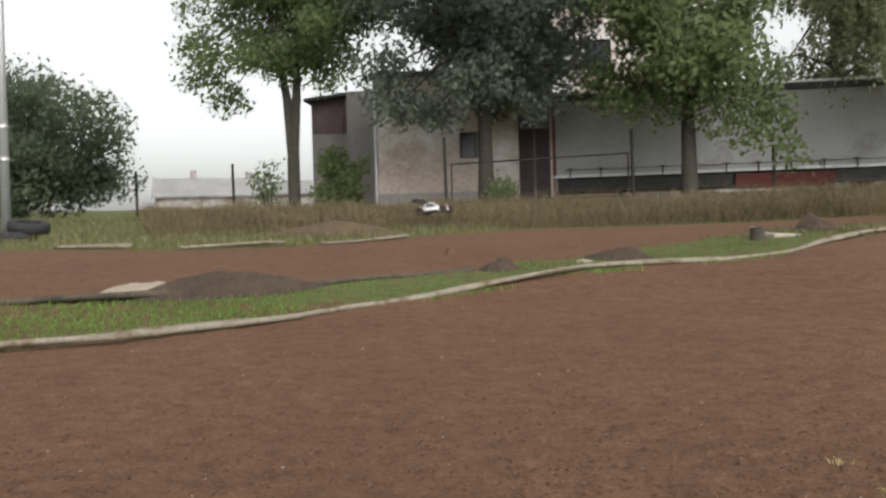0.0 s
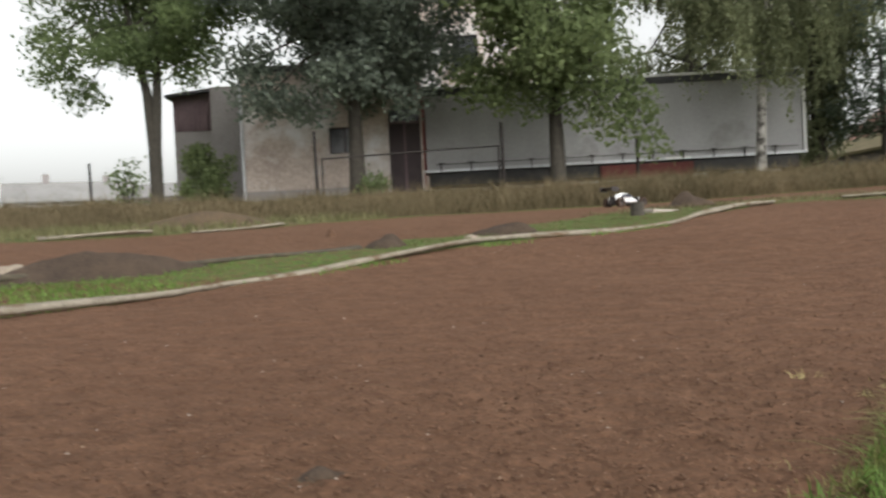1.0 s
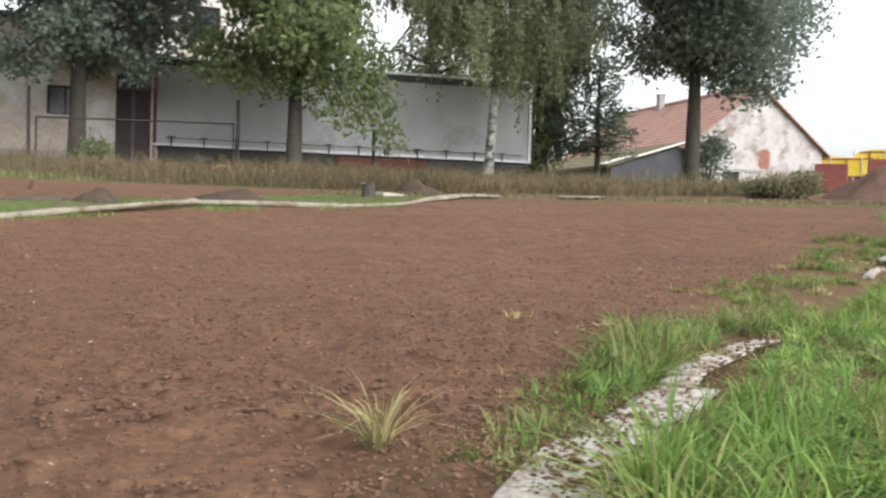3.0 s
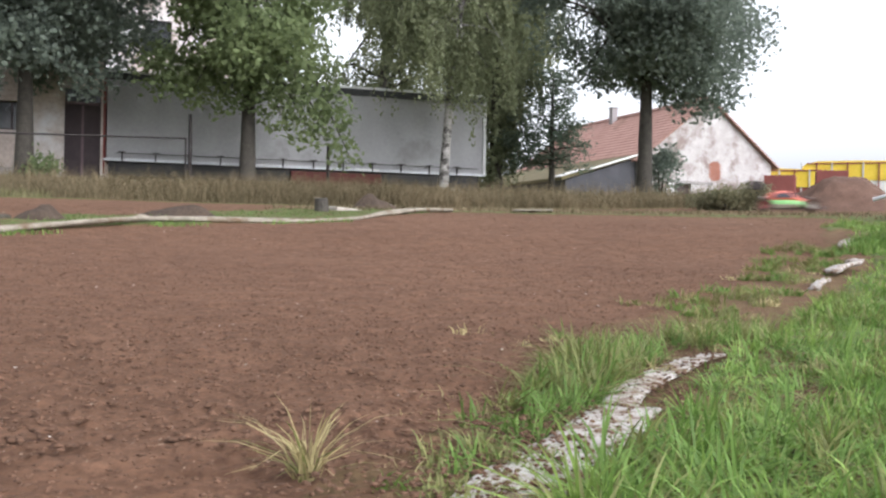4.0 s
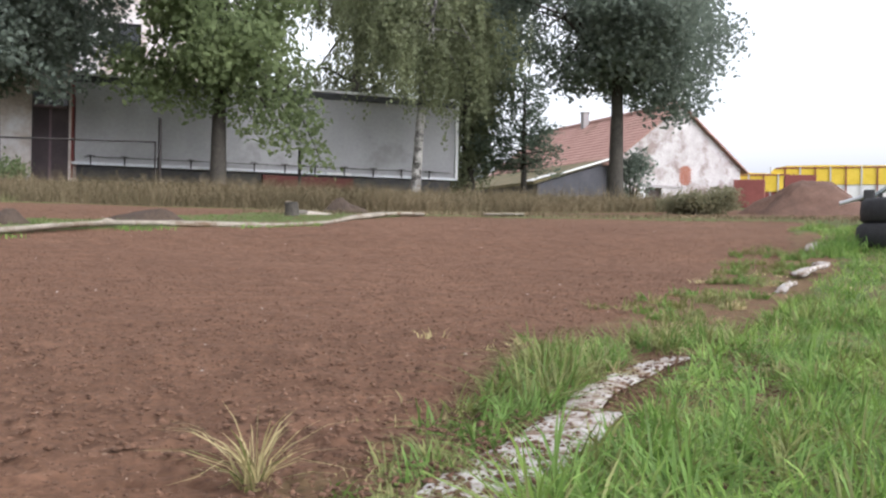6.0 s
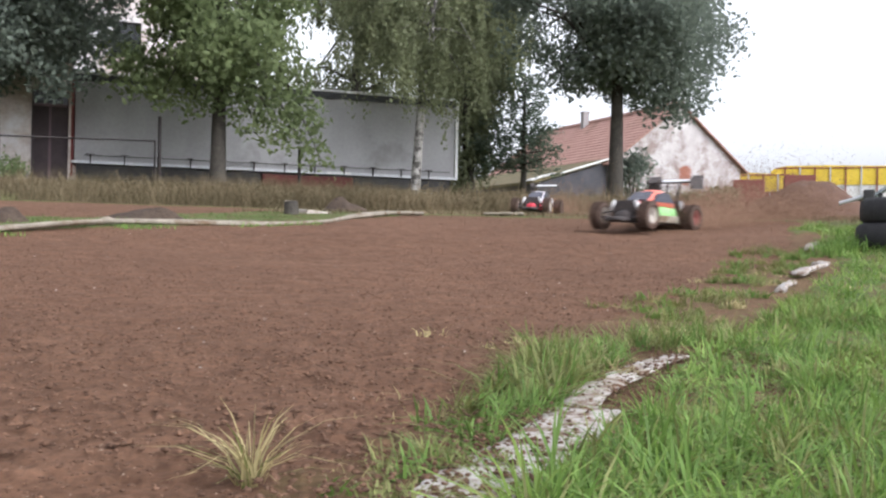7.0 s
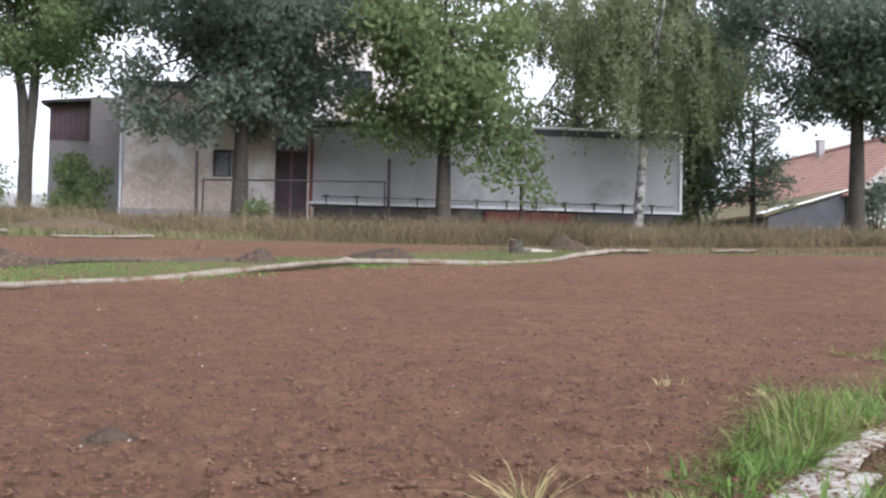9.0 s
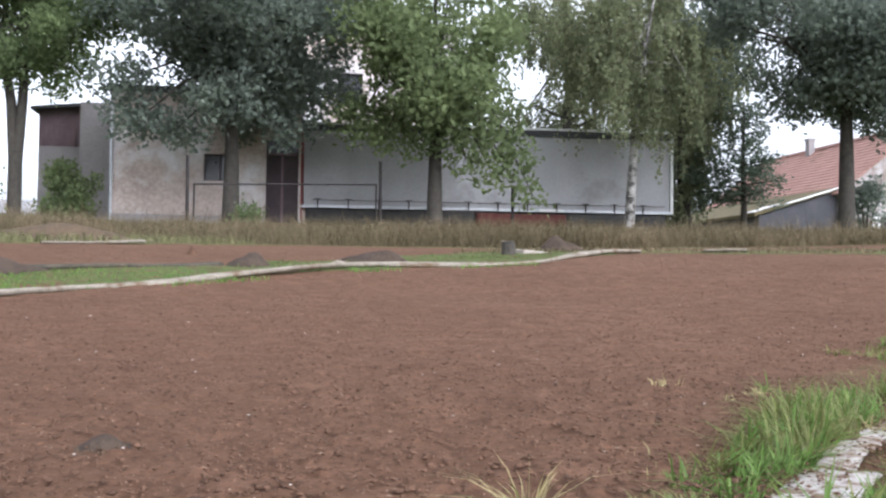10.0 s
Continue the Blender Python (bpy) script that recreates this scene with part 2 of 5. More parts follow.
def link_mesh(name, me, material, parent=None, label="", smooth=False):
    me.materials.append(material)
    if smooth:
        me.polygons.foreach_set("use_smooth", [True] * len(me.polygons))
    ob = new(name, me)
    if parent is not None:
        ob.parent = parent
    if label:
        tagged(ob, label)
    return ob


def part(name, bm, material, parent, label="", smooth=False):
    return mesh_object(name, bm, material, parent, label, smooth)


def base_of(name, x, y, z=None, turn=0.0):
    ob = new(name)
    ob.matrix_world = pose(x, y, float(land(x, y)) if z is None else z, 0, 0, turn)
    return ob


def box(bm, x0, x1, y0, y1, z0, z1, bevel=0.0):
    g = bmesh.ops.create_cube(bm, size=1)
    vs = g["verts"]
    for v in vs:
        v.co = Vector(((x0 + x1) / 2 + v.co.x * (x1 - x0), (y0 + y1) / 2 + v.co.y * (y1 - y0), (z0 + z1) / 2 + v.co.z * (z1 - z0)))
    if bevel:
        es = list({e for v in vs for e in v.link_edges})
        bmesh.ops.bevel(bm, geom=es, offset=bevel, segments=2, affect='EDGES', profile=0.5)
    return bm


def a_box(x0, x1, y0, y1, z0, z1, bevel=0.0):
    return box(bmesh.new(), x0, x1, y0, y1, z0, z1, bevel)


def prism(bm, outline, y0, y1):
    """An outline of (x, z) drawn out along y."""
    a = [bm.verts.new((x, y0, z)) for x, z in outline]
    b = [bm.verts.new((x, y1, z)) for x, z in outline]
    n = len(outline)
    bm.faces.new(a)
    bm.faces.new(b[::-1])
    for i in range(n):
        bm.faces.new((a[i], b[i], b[(i + 1) % n], a[(i + 1) % n]))
    bmesh.ops.recalc_face_normals(bm, faces=bm.faces)
    return bm


def tube(bm, pts, radii, sides=8, cap=True):
    """A round bar through points, with a radius at each."""
    rings = []
    pts = [Vector(p) for p in pts]
    for i, p in enumerate(pts):
        d = (pts[min(i + 1, len(pts) - 1)] - pts[max(i - 1, 0)]).normalized()
        u = d.cross(Vector((0.31, 0.95, 0.05)) if abs(d.y) < 0.9 else Vector((1, 0, 0))).normalized()
        w = d.cross(u)
        rings.append([bm.verts.new(p + radii[i] * (u * math.cos(k * 2 * math.pi / sides) + w * math.sin(k * 2 * math.pi / sides))) for k in range(sides)])
    for a, b in zip(rings, rings[1:]):
        for k in range(sides):
            bm.faces.new((a[k], a[(k + 1) % sides], b[(k + 1) % sides], b[k]))
    if cap:
        bm.faces.new(rings[0][::-1])
        bm.faces.new(rings[-1])
    return bm


def lathe(bm, profile, sides=24, axis='y'):
    """Closed profile of (radius, offset) turned round an axis."""
    rings = []
    for r, o in profile:
        ring = []
        for k in range(sides):
            a = k * 2 * math.pi / sides
            c, s = r * math.cos(a), r * math.sin(a)
            ring.append(bm.verts.new((c, o, s) if axis == 'y' else (c, s, o)))
        rings.append(ring)
    n = len(rings)
    for i in range(n):
        a, b = rings[i], rings[(i + 1) % n]
        for k in range(sides):
            bm.faces.new((a[k], a[(k + 1) % sides], b[(k + 1) % sides], b[k]))
    bmesh.ops.recalc_face_normals(bm, faces=bm.faces)
    return bm


def raw_mesh(name, verts, faces):
    me = bpy.data.meshes.new(name)
    me.from_pydata(np.asarray(verts).tolist(), [], np.asarray(faces).tolist())
    me.update()
    return me

# ---- the lie of the land ----
FAR_OFF = (0, 2.5, 4, 5.8, 7.3, 8.6, 10.4, 13, 16, 20, 26, 34, 45, 60, 90, 150, 400)
HEIGHT = (0, 0, .05, .125, .28, .39, .53, .65, .78, 1.0, 1.4, 1.6, 2.2, 3.0, 4.2, 6.0, 9.0)
def land(x, y):
    d = np.hypot(x, y)
    w = np.clip((y + 4) / 5.5, 0, 1)
    w = w * w * (3 - 2 * w)
    return w * sum(np.interp(d * k, FAR_OFF, HEIGHT) for k in (.94, 1, 1.06)) / 3

NEAR_BORDER = [(-9, 1.0), (-5, 2.55), (-2.8, 3.95), (-2.1, 4.5), (-1.6, 5.17), (-1.05, 6.0), (-0.35, 6.75), (0.3, 7.4), (1.12, 7.85), (1.7, 7.95), (2.3, 8.4), (2.9, 9.1), (3.35, 9.6), (4.07, 10.5)]
BACK_BORDER = [(-9, 3.6), (-5, 5.1), (-3.71, 5.65), (-3.24, 5.86), (-1.92, 6.64), (-1.51, 7.03), (-0.94, 7.37), (-0.53, 7.64)]
FAR_BORDER_B = [(-2.82, 11.4), (-2.39, 11.7), (-1.84, 12.56)]
TURF_EDGE = [(5.9, 6.3), (4.49, 4.85), (3.55, 4.0), (2.03, 2.7), (1.38, 2.12), (1.05, 1.97), (0.66, 1.36), (0.49, 1.07), (0.33, 0.92), (0.25, 0.84), (0.15, 0.72), (0.0, 0.3)]
NEAR_DIRT = NEAR_BORDER + [(4.5, 10.4), (4.9, 9.8), (5.9, 9.1), (6.7, 8.6), (7.4, 8.3), (7.3, 7.4)] + TURF_EDGE + [(-0.35, -0.5), (-1.5, -2.2), (-5, -5), (-14, -8), (-14, -1)]
FAR_DIRT = [(-14, 1.8)] + BACK_BORDER + [(-0.27, 8.4), (0.28, 8.5), (1.18, 9.4), (1.9, 10.25), (2.9, 11.9), (5.5, 12.8), (8.5, 11.5), (9.5, 9.0), (12, 9.6), (17, 15.3), (16.5, 18.5), (12.5, 16.8), (9, 16.0), (5.0, 15.4), (2.92, 14.6), (0.45, 15.0), (-0.96, 14.4), (-1.84, 12.56), (-2.39, 11.68), (-2.82, 11.4), (-3.1, 10.68), (-4.17, 10.3), (-5.25, 10.33), (-6.72, 10.59), (-14, 12.2)]


def inside(x, y, polygon):
    """Which of the points lie in the polygon."""
    hit = np.zeros(np.shape(x), bool)
    px, py = polygon[-1]
    for qx, qy in polygon:
        cross = ((qy > y) != (py > y)) & (x < (px - qx) * (y - qy) / (py - qy + 1e-12) + qx)
        hit ^= cross
        px, py = qx, qy
    return hit


def waves(x, y, seed, scale, octaves=3):
    """Smooth value noise from sums of rotated sines."""
    r = np.random.RandomState(seed)
    v, amp = 0, 1.0
    for o in range(octaves):
        for k in range(5):
            a, ph = r.uniform(0, 2 * np.pi), r.uniform(0, 2 * np.pi)
            f = scale * (2.1 ** o) * r.uniform(0.7, 1.4)
            v = v + amp * np.sin(f * (x * np.cos(a) + y * np.sin(a)) + ph) / 5
        amp *= 0.55
    return v


def is_dirt(x, y):
    wx, wy = x + 0.06 * waves(x, y, 1, 6), y + 0.06 * waves(x, y, 2, 6)
    return inside(wx, wy, NEAR_DIRT) | inside(wx, wy, FAR_DIRT)


HOSE_LINE = np.array([(0.16, 0.42), (0.30, 0.61), (0.50, 0.82), (0.72, 1.06), (1.0, 1.33), (1.2, 1.5)])
LAWN_LINE = np.concatenate([HOSE_LINE, [(1.75, 1.98), (2.75, 2.85), (3.75, 3.68), (4.75, 4.72), (5.9, 6.0)]])


def build_ground():
    az = np.concatenate([np.linspace(-75, 40, 720, endpoint=False), np.linspace(40, 285, 70, endpoint=False)])
    az = np.radians(az + 90)
    rad = np.concatenate([[0.02, 0.1, 0.2], np.geomspace(0.3, 22, 520), np.geomspace(22.6, 900, 50)])
    R, A = np.meshgrid(rad, az, indexing="ij")
    x, y = R * np.cos(A), R * np.sin(A)
    z = land(x, y)
    near = np.clip((24 - R) / 10, 0, 1) * np.clip(R / 0.6, 0, 1)
    dirt = is_dirt(x, y)
    z = z + near * 0.010 * waves(x, y, 3, 2.2)
    lumps = np.zeros_like(x)
    sparse = (x < np.interp(y, LAWN_LINE[:, 1], LAWN_LINE[:, 0]) + 0.07 + 0.03 * waves(x, y, 19, 9)) & (y > 0) & (y < 6)
    bare = dirt | sparse
    pick = bare & (R < 13) & (R > 0.3)
    pts = np.stack([x[pick], y[pick]], -1)
    lumps[pick] = [0.009 * noise.noise((a * 8, b * 8, 0)) + 0.008 * max(0.0, noise.noise((a * 27, b * 27, 5))) + 0.004 * noise.noise((a * 80, b * 80, 9)) for a, b in pts.tolist()]
    z = z + np.where(bare, np.clip((13 - R) / 6, 0, 1) * np.clip((R - 0.3) / 0.5, 0, 1) * lumps, 0.012 * near)
    verts = np.stack([x, y, z], -1).reshape(-1, 3)
    nr, na = R.shape
    i, j = np.meshgrid(np.arange(nr - 1), np.arange(na), indexing="ij")
    k = (j + 1) % na
    faces = np.stack([i * na + j, (i + 1) * na + j, (i + 1) * na + k, i * na + k], -1).reshape(-1, 4)
    me = raw_mesh("ground", verts, faces)
    at = me.attributes.new("turf", 'FLOAT', 'POINT')
    at.data.foreach_set("value", ((1.0 - dirt) * np.where(sparse, 0.18, 1.0)).reshape(-1).astype(np.float32))
    ob = link_mesh("ground", me, M_GROUND, smooth=True)
    tagged(ob, "red-brown loam race track between strips of turf", "ground", kind="structure")
build_ground()


def blades(name, xs, ys, height, width, lean, material, label, category, seed, z0=None, droop=0.6):
    """Many tapered, bent blades of grass as one mesh."""
    r = np.random.RandomState(seed)
    n = len(xs)
    h = height * r.uniform(0.55, 1.25, n)
    w = width * r.uniform(0.6, 1.3, n)
    az, tilt, face = r.uniform(0, 2 * np.pi, n), lean * r.uniform(0.1, 1.0, n), r.uniform(0, 2 * np.pi, n)
    base = np.stack([xs, ys, (land(xs, ys) if z0 is None else z0) - 0.01], -1)
    d = np.stack([np.cos(az), np.sin(az), 0 * az], -1)
    s = np.stack([np.cos(face), np.sin(face), 0 * az], -1) * (w / 2)[:, None]
    up = np.array([0, 0, 1.0])
    mid = base + (h * 0.55)[:, None] * (up + d * (tilt * 0.45)[:, None])
    tip = base + h[:, None] * (up * (1 - droop * tilt * 0.5)[:, None] + d * tilt[:, None])
    verts = np.stack([base - s, base + s, mid + s * 0.75, mid - s * 0.75, tip], 1).reshape(-1, 3)
    o = np.arange(n)[:, None] * 5
    quads = (o + np.array([0, 1, 2, 3])).tolist()
    tris = (o + np.array([3, 2, 4])).tolist()
    me = bpy.data.meshes.new(name)
    me.from_pydata(verts.tolist(), [], quads + tris)
    me.update()
    ob = link_mesh(name, me, material)
    return tagged(ob, label, category, kind="stuff")


def scatter(n, d0, d1, az0, az1, seed, power=1.0):
    """Points in a sector about the origin; azimuth in degrees, left positive."""
    r = np.random.RandomState(seed)
    d = d0 + (d1 - d0) * r.uniform(0, 1, n) ** power
    a = np.radians(90 + r.uniform(az0, az1, n))
    return d * np.cos(a), d * np.sin(a)

# ---- hoses that mark the lanes ----
def smooth_line(pts, step=0.12):
    out = []
    p = [np.array(q, float) for q in pts]
    p = [2 * p[0] - p[1]] + p + [2 * p[-1] - p[-2]]
    for i in range(1, len(p) - 2):
        n = max(2, int(np.linalg.norm(p[i + 1] - p[i]) / step))
        for t in np.arange(n) / n:
            a, b, c, d = p[i - 1], p[i], p[i + 1], p[i + 2]
            out.append(0.5 * (2 * b + (c - a) * t + (2 * a - 5 * b + 4 * c - d) * t ** 2 + (3 * b - a - 3 * c + d) * t ** 3))
    out.append(p[-2])
    return np.array(out)


def hose(name, pts, width, thick, material, label, seed, step=0.12, lift=0.012, wander=0.02, parent=None, flat=False):
    """A flattened fire hose that follows the ground, with folds, sags and a raised edge."""
    r = np.random.RandomState(seed)
    line = smooth_line(pts, step)
    bm = bmesh.new()
    rings = []
    n = len(line)
    ph = r.uniform(0, 6.28, 4)
    for i, (x, y) in enumerate(line):
        t = line[min(i + 1, n - 1)] - line[max(i - 1, 0)]
        t = t / (np.linalg.norm(t) + 1e-9)
        s = np.array([-t[1], t[0]])
        u = i * step
        x, y = np.array([x, y]) + s * wander * (math.sin(u * 2.1 + ph[0]) + 0.6 * math.sin(u * 5.3 + ph[1]))
        w = width * (1 + (0.08 if flat else 0.16) * math.sin(u * (9 if flat else 3.7) + ph[2]) + (0.02 if flat else 0.12) * r.uniform(-1, 1))
        z = float(land(x, y)) + lift * (1 + (0.25 if flat else 0.8) * math.sin(u * (9 if flat else 1.7) + ph[3]))
        tilt = (0.05 if flat else 0.25) * math.sin(u * (7 if flat else 2.9) + ph[1]) + (0.006 if flat else 0.1) * r.uniform(-1, 1)
        ring = []
        for a, b in ((-0.5, 0), (-0.46, 0.8), (-0.2, 1.1), (0.05, 0.85), (0.3, 1.15), (0.47, 0.8), (0.5, 0), (0.3, -0.5), (-0.3, -0.5)):
            q = np.array([x, y]) + s * a * w
            ring.append(bm.verts.new((q[0], q[1], z + b * thick + a * w * tilt)))
        rings.append(ring)
    for a, b in zip(rings, rings[1:]):
        for k in range(len(a)):
            bm.faces.new((a[k], a[(k + 1) % len(a)], b[(k + 1) % len(a)], b[k]))
    bm.faces.new(rings[0][::-1])
    bm.faces.new(rings[-1])
    bmesh.ops.recalc_face_normals(bm, faces=bm.faces)
    ob = mesh_object(name, bm, material, parent, smooth=True)
    return tagged(ob, label, "hose", group="lane borders")


hose("border_hose", NEAR_BORDER, 0.060, 0.024, M_HOSE_FAR, "long flattened pale canvas hose edging the grass strip", 1, lift=0.020, wander=0.035)
hose("border_hose", BACK_BORDER, 0.10, 0.03, M_HOSE_DARK, "dark muddy hose along the back of the grass strip", 2, lift=0.02)
for i, piece in enumerate(([(-12, 12.0), (-9, 11.3), (-7.0, 10.82)], [(-6.0, 10.58), (-5.25, 10.4), (-4.9, 10.4)], [(-4.3, 10.4), (-3.7, 10.55), (-3.1, 10.75)])):
    hose("border_hose", piece, 0.08, 0.025, M_HOSE_FAR, "pale piece of canvas hose between far lane and meadow", 30 + i, lift=0.03)
hose("border_hose", FAR_BORDER_B, 0.09, 0.02, M_HOSE_FAR, "short pale piece of hose beside the far lane", 4, lift=0.03)
for i, (piece, w) in enumerate((([(0.20, 0.44), (0.31, 0.60), (0.41, 0.72), (0.50, 0.81), (0.58, 0.905), (0.63, 0.96)], 0.092), ([(0.645, 0.98), (0.72, 1.07), (0.80, 1.15), (0.90, 1.245), (1.02, 1.36), (1.12, 1.43)], 0.052))):
    hose("border_hose", piece, w, 0.003, M_HOSE, "flattened white hose spattered with soil, half buried in turf", 40 + i, 0.012, 0.007, 0.005, flat=True)
hose("border_hose", [(2.66, 2.86), (2.85, 3.02), (3.05, 3.15)], 0.045, 0.015, M_HOSE, "white hose end lying kinked in the grass", 7, 0.05, 0.02, 0.03)
hose("border_hose", [(3.2, 3.3), (3.4, 3.48), (3.66, 3.64), (3.75, 3.78)], 0.065, 0.015, M_HOSE, "white hose end lying kinked in the grass", 17, 0.05, 0.025, 0.03)
hose("border_hose", [(4.62, 4.78), (4.85, 4.95), (5.1, 5.1)], 0.08, 0.015, M_HOSE, "white hose end lying kinked in the grass", 8, 0.05, 0.02, 0.03)
hose("border_hose", [(4.75, 10.1), (5.0, 10.0), (5.2, 9.95)], 0.10, 0.02, M_HOSE_FAR, "short torn scrap of pale hose on the loam", 9, 0.05, 0.02, 0.02)


# ---- earth jumps, stump, slab, clods ----
def heap(name, x, y, rx, ry, h, turn, material, label, seed, category="mound", bumps=0.25, z=None, dome=False):
    bm = bmesh.new()
    rings, seg = (30, 90) if dome else (14, 40)
    r0 = np.random.RandomState(seed)
    ph = r0.uniform(0, 6.28, 6)
    c, sn, here = math.cos(math.radians(turn)), math.sin(math.radians(turn)), float(land(x, y))
    grid = []
    for i in range(rings + 1):
        t = i / rings
        row = []
        for k in range(seg):
            a = k * 2 * math.pi / seg
            edge = 1 + 0.12 * math.sin(2 * a + ph[0]) + 0.08 * math.sin(5 * a + ph[1])
            px, py = t * rx * edge * math.cos(a), t * ry * edge * math.sin(a)
            hz = h * (0.5 + 0.5 * math.cos(math.pi * t)) ** (0.8 if dome else 1.1) * (1 + 0.35 * math.cos(a - 0.6) * t) * (1 + bumps * math.sin(px * 5 / rx + ph[2]) * math.cos(py * 4 / ry + ph[3]))
            hz += h * (1 - t * t) * (0.16 * noise.noise((px * 3.2 / rx, py * 3.2 / rx, seed)) + 0.07 * noise.noise((px * 11 / rx, py * 11 / rx, seed)))
            lie = float(land(x + px * c - py * sn, y + px * sn + py * c)) - here
            row.append(bm.verts.new((px, py, hz + lie - 0.2 * h * t - 0.02)))
        grid.append(row)
    for a, b in zip(grid, grid[1:]):
        for k in range(seg):
            bm.faces.new((a[k], b[k], b[(k + 1) % seg], a[(k + 1) % seg]))
    bmesh.ops.remove_doubles(bm, verts=grid[0], dist=0.001)
    bmesh.ops.recalc_face_normals(bm, faces=bm.faces)
    ob = mesh_object(name, bm, material, smooth=True)
    ob.matrix_world = pose(x, y, float(land(x, y)) if z is None else z, 0, 0, turn)
    return tagged(ob, label, category)


heap("jump_mound", -2.35, 6.35, 1.1, 0.36, 0.20, 28, M_DARKEARTH, "low jump mound covered with dark muddy carpet", 11)
heap("jump_mound", -2.95, 6.2, 0.48, 0.22, 0.16, 25, M_PALECARPET, "low end of a jump under pale worn carpet", 12)
heap("jump_mound", -0.33, 7.72, 0.32, 0.2, 0.15, 15, M_DARKEARTH, "small dark earth mound at the hose's end", 13)
heap("jump_mound", 0.76, 8.40, 0.56, 0.25, 0.15, -15, M_DARKEARTH, "dark earth jump mound at the grass strip", 14)
heap("jump_mound", 0.45, 8.2, 0.20, 0.12, 0.06, 0, M_PALECARPET, "pale lump of carpet beside a dark mound", 15)
heap("jump_mound", 3.35, 11.2, 0.42, 0.22, 0.22, 0, M_DARKEARTH, "dark earth mound behind a pale slab", 16)
heap("jump_mound", -3.2, 13.4, 2.2, 0.7, 0.22, 10, M_EARTH, "broad worn jump mound with sparse grass", 17)
heap("soil_clod", -0.92, 9.3, 0.10, 0.08, 0.10, 0, M_CLOD, "loose red-brown clod on the far lane", 18, "clod")
heap("soil_clod", -0.27, 1.25, 0.12, 0.06, 0.028, 20, M_DARKEARTH, "dark crumbled clod with dead roots on the loam", 19, "clod", 0.6)
heap("soil_mound", 13.6, 14.2, 1.75, 1.3, 0.68, -42, mat("dumped_soil", (0.078, 0.046, 0.033), (0.150, 0.088, 0.063), 0.95, 2.5, 22, 0.8), "large heap of dumped brown soil", 20, bumps=0.12, dome=True)


def build_stump():
    ob = base_of("log_stump", 2.33, 9.7)
    bm = bmesh.new()
    tube(bm, [(0, 0, -0.03), (0.005, 0, 0.06), (0.0, 0.01, 0.15)], [0.085, 0.075, 0.07], 14)
    part("trunk", bm, M_BARK, ob)
    bm = bmesh.new()
    tube(bm, [(0, 0.01, 0.1505), (0, 0.01, 0.158)], [0.066, 0.064], 14)
    part("cut_face", bm, M_WOODEND, ob, "pale sawn top")
    tagged(ob, "short dark wooden stump with a pale sawn top", "stump")
build_stump()
slab = mesh_object("stone_slab", a_box(-0.17, 0.17, -0.12, 0.12, -0.02, 0.035, 0.012), M_STONE)
slab.matrix_world = pose(2.68, 10.1, float(land(2.68, 10.1)) + 0.01, 4, 3, 20)
tagged(slab, "flat pale concrete slab lying behind a stump", "slab")


def crumbs(name, n, size, seed, material, label, category, d0, d1, az0=-75, az1=38, power=1.1, dirt=True, over=0.002):
    """Loose crumbs: squashed, uneven octahedra, one mesh."""
    x, y = scatter(n, d0, d1, az0, az1, seed, power)
    keep = is_dirt(x, y) == dirt
    x, y = x[keep], y[keep]
    r = np.random.RandomState(seed + 1)
    m = len(x)
    s = size * r.uniform(0.35, 1.0, m) ** 1.5 * 1.6
    o = np.array([(1, 0, 0), (0, 1, 0), (-1, 0, 0), (0, -1, 0), (0, 0, 0.75), (0, 0, -0.5)], float)
    v = o[None] * s[:, None, None] * r.uniform(0.6, 1.3, (m, 6, 1)) * np.array([1, 1, 0.7])
    a = r.uniform(0, 6.28, m)
    c, sn = np.cos(a)[:, None], np.sin(a)[:, None]
    vx, vy = v[..., 0] * c - v[..., 1] * sn, v[..., 0] * sn + v[..., 1] * c
    lump = 0.004 * np.clip((13 - np.hypot(x, y)) / 6, 0, 1)
    v = np.stack([vx + x[:, None], vy + y[:, None], v[..., 2] + (land(x, y) + lump)[:, None] + over], -1)
    f = np.array([(0, 1, 4), (1, 2, 4), (2, 3, 4), (3, 0, 4), (1, 0, 5), (2, 1, 5), (3, 2, 5), (0, 3, 5)])
    faces = (np.arange(m)[:, None, None] * 6 + f[None]).reshape(-1, 3)
    me = raw_mesh(name, v.reshape(-1, 3), faces)
    return tagged(link_mesh(name, me, material, smooth=True), label, category, kind="stuff")


crumbs("loam_crumbs", 70000, 0.0030, 31, M_CLOD, "loose crumbs and clods of red-brown loam", "soil", 0.35, 9)
crumbs("loam_clods", 26000, 0.0048, 33, M_CLOD, "scattered larger clods of red-brown loam", "soil", 0.9, 11, power=1.1)
crumbs("loam_crumbs", 16000, 0.0036, 37, M_CLOD, "loose crumbs of loam spilt over turf and hose", "soil", 0.45, 2.4, -60, 0, 1.0, False, 0.006)
crumbs("loam_crumbs", 3000, 0.0028, 39, M_CLOD, "loose crumbs of loam spilt over turf and hose", "soil", 0.45, 1.9, -48, -24, 1.0, False, 0.012)
crumbs("pebbles", 420, 0.0034, 35, mat("pebble", (0.36, 0.31, 0.26), (0.55, 0.50, 0.45), 0.8, 30, 90, 0.2, random_value=0.3), "small pale pebbles scattered on the loam", "pebbles", 0.9, 11)


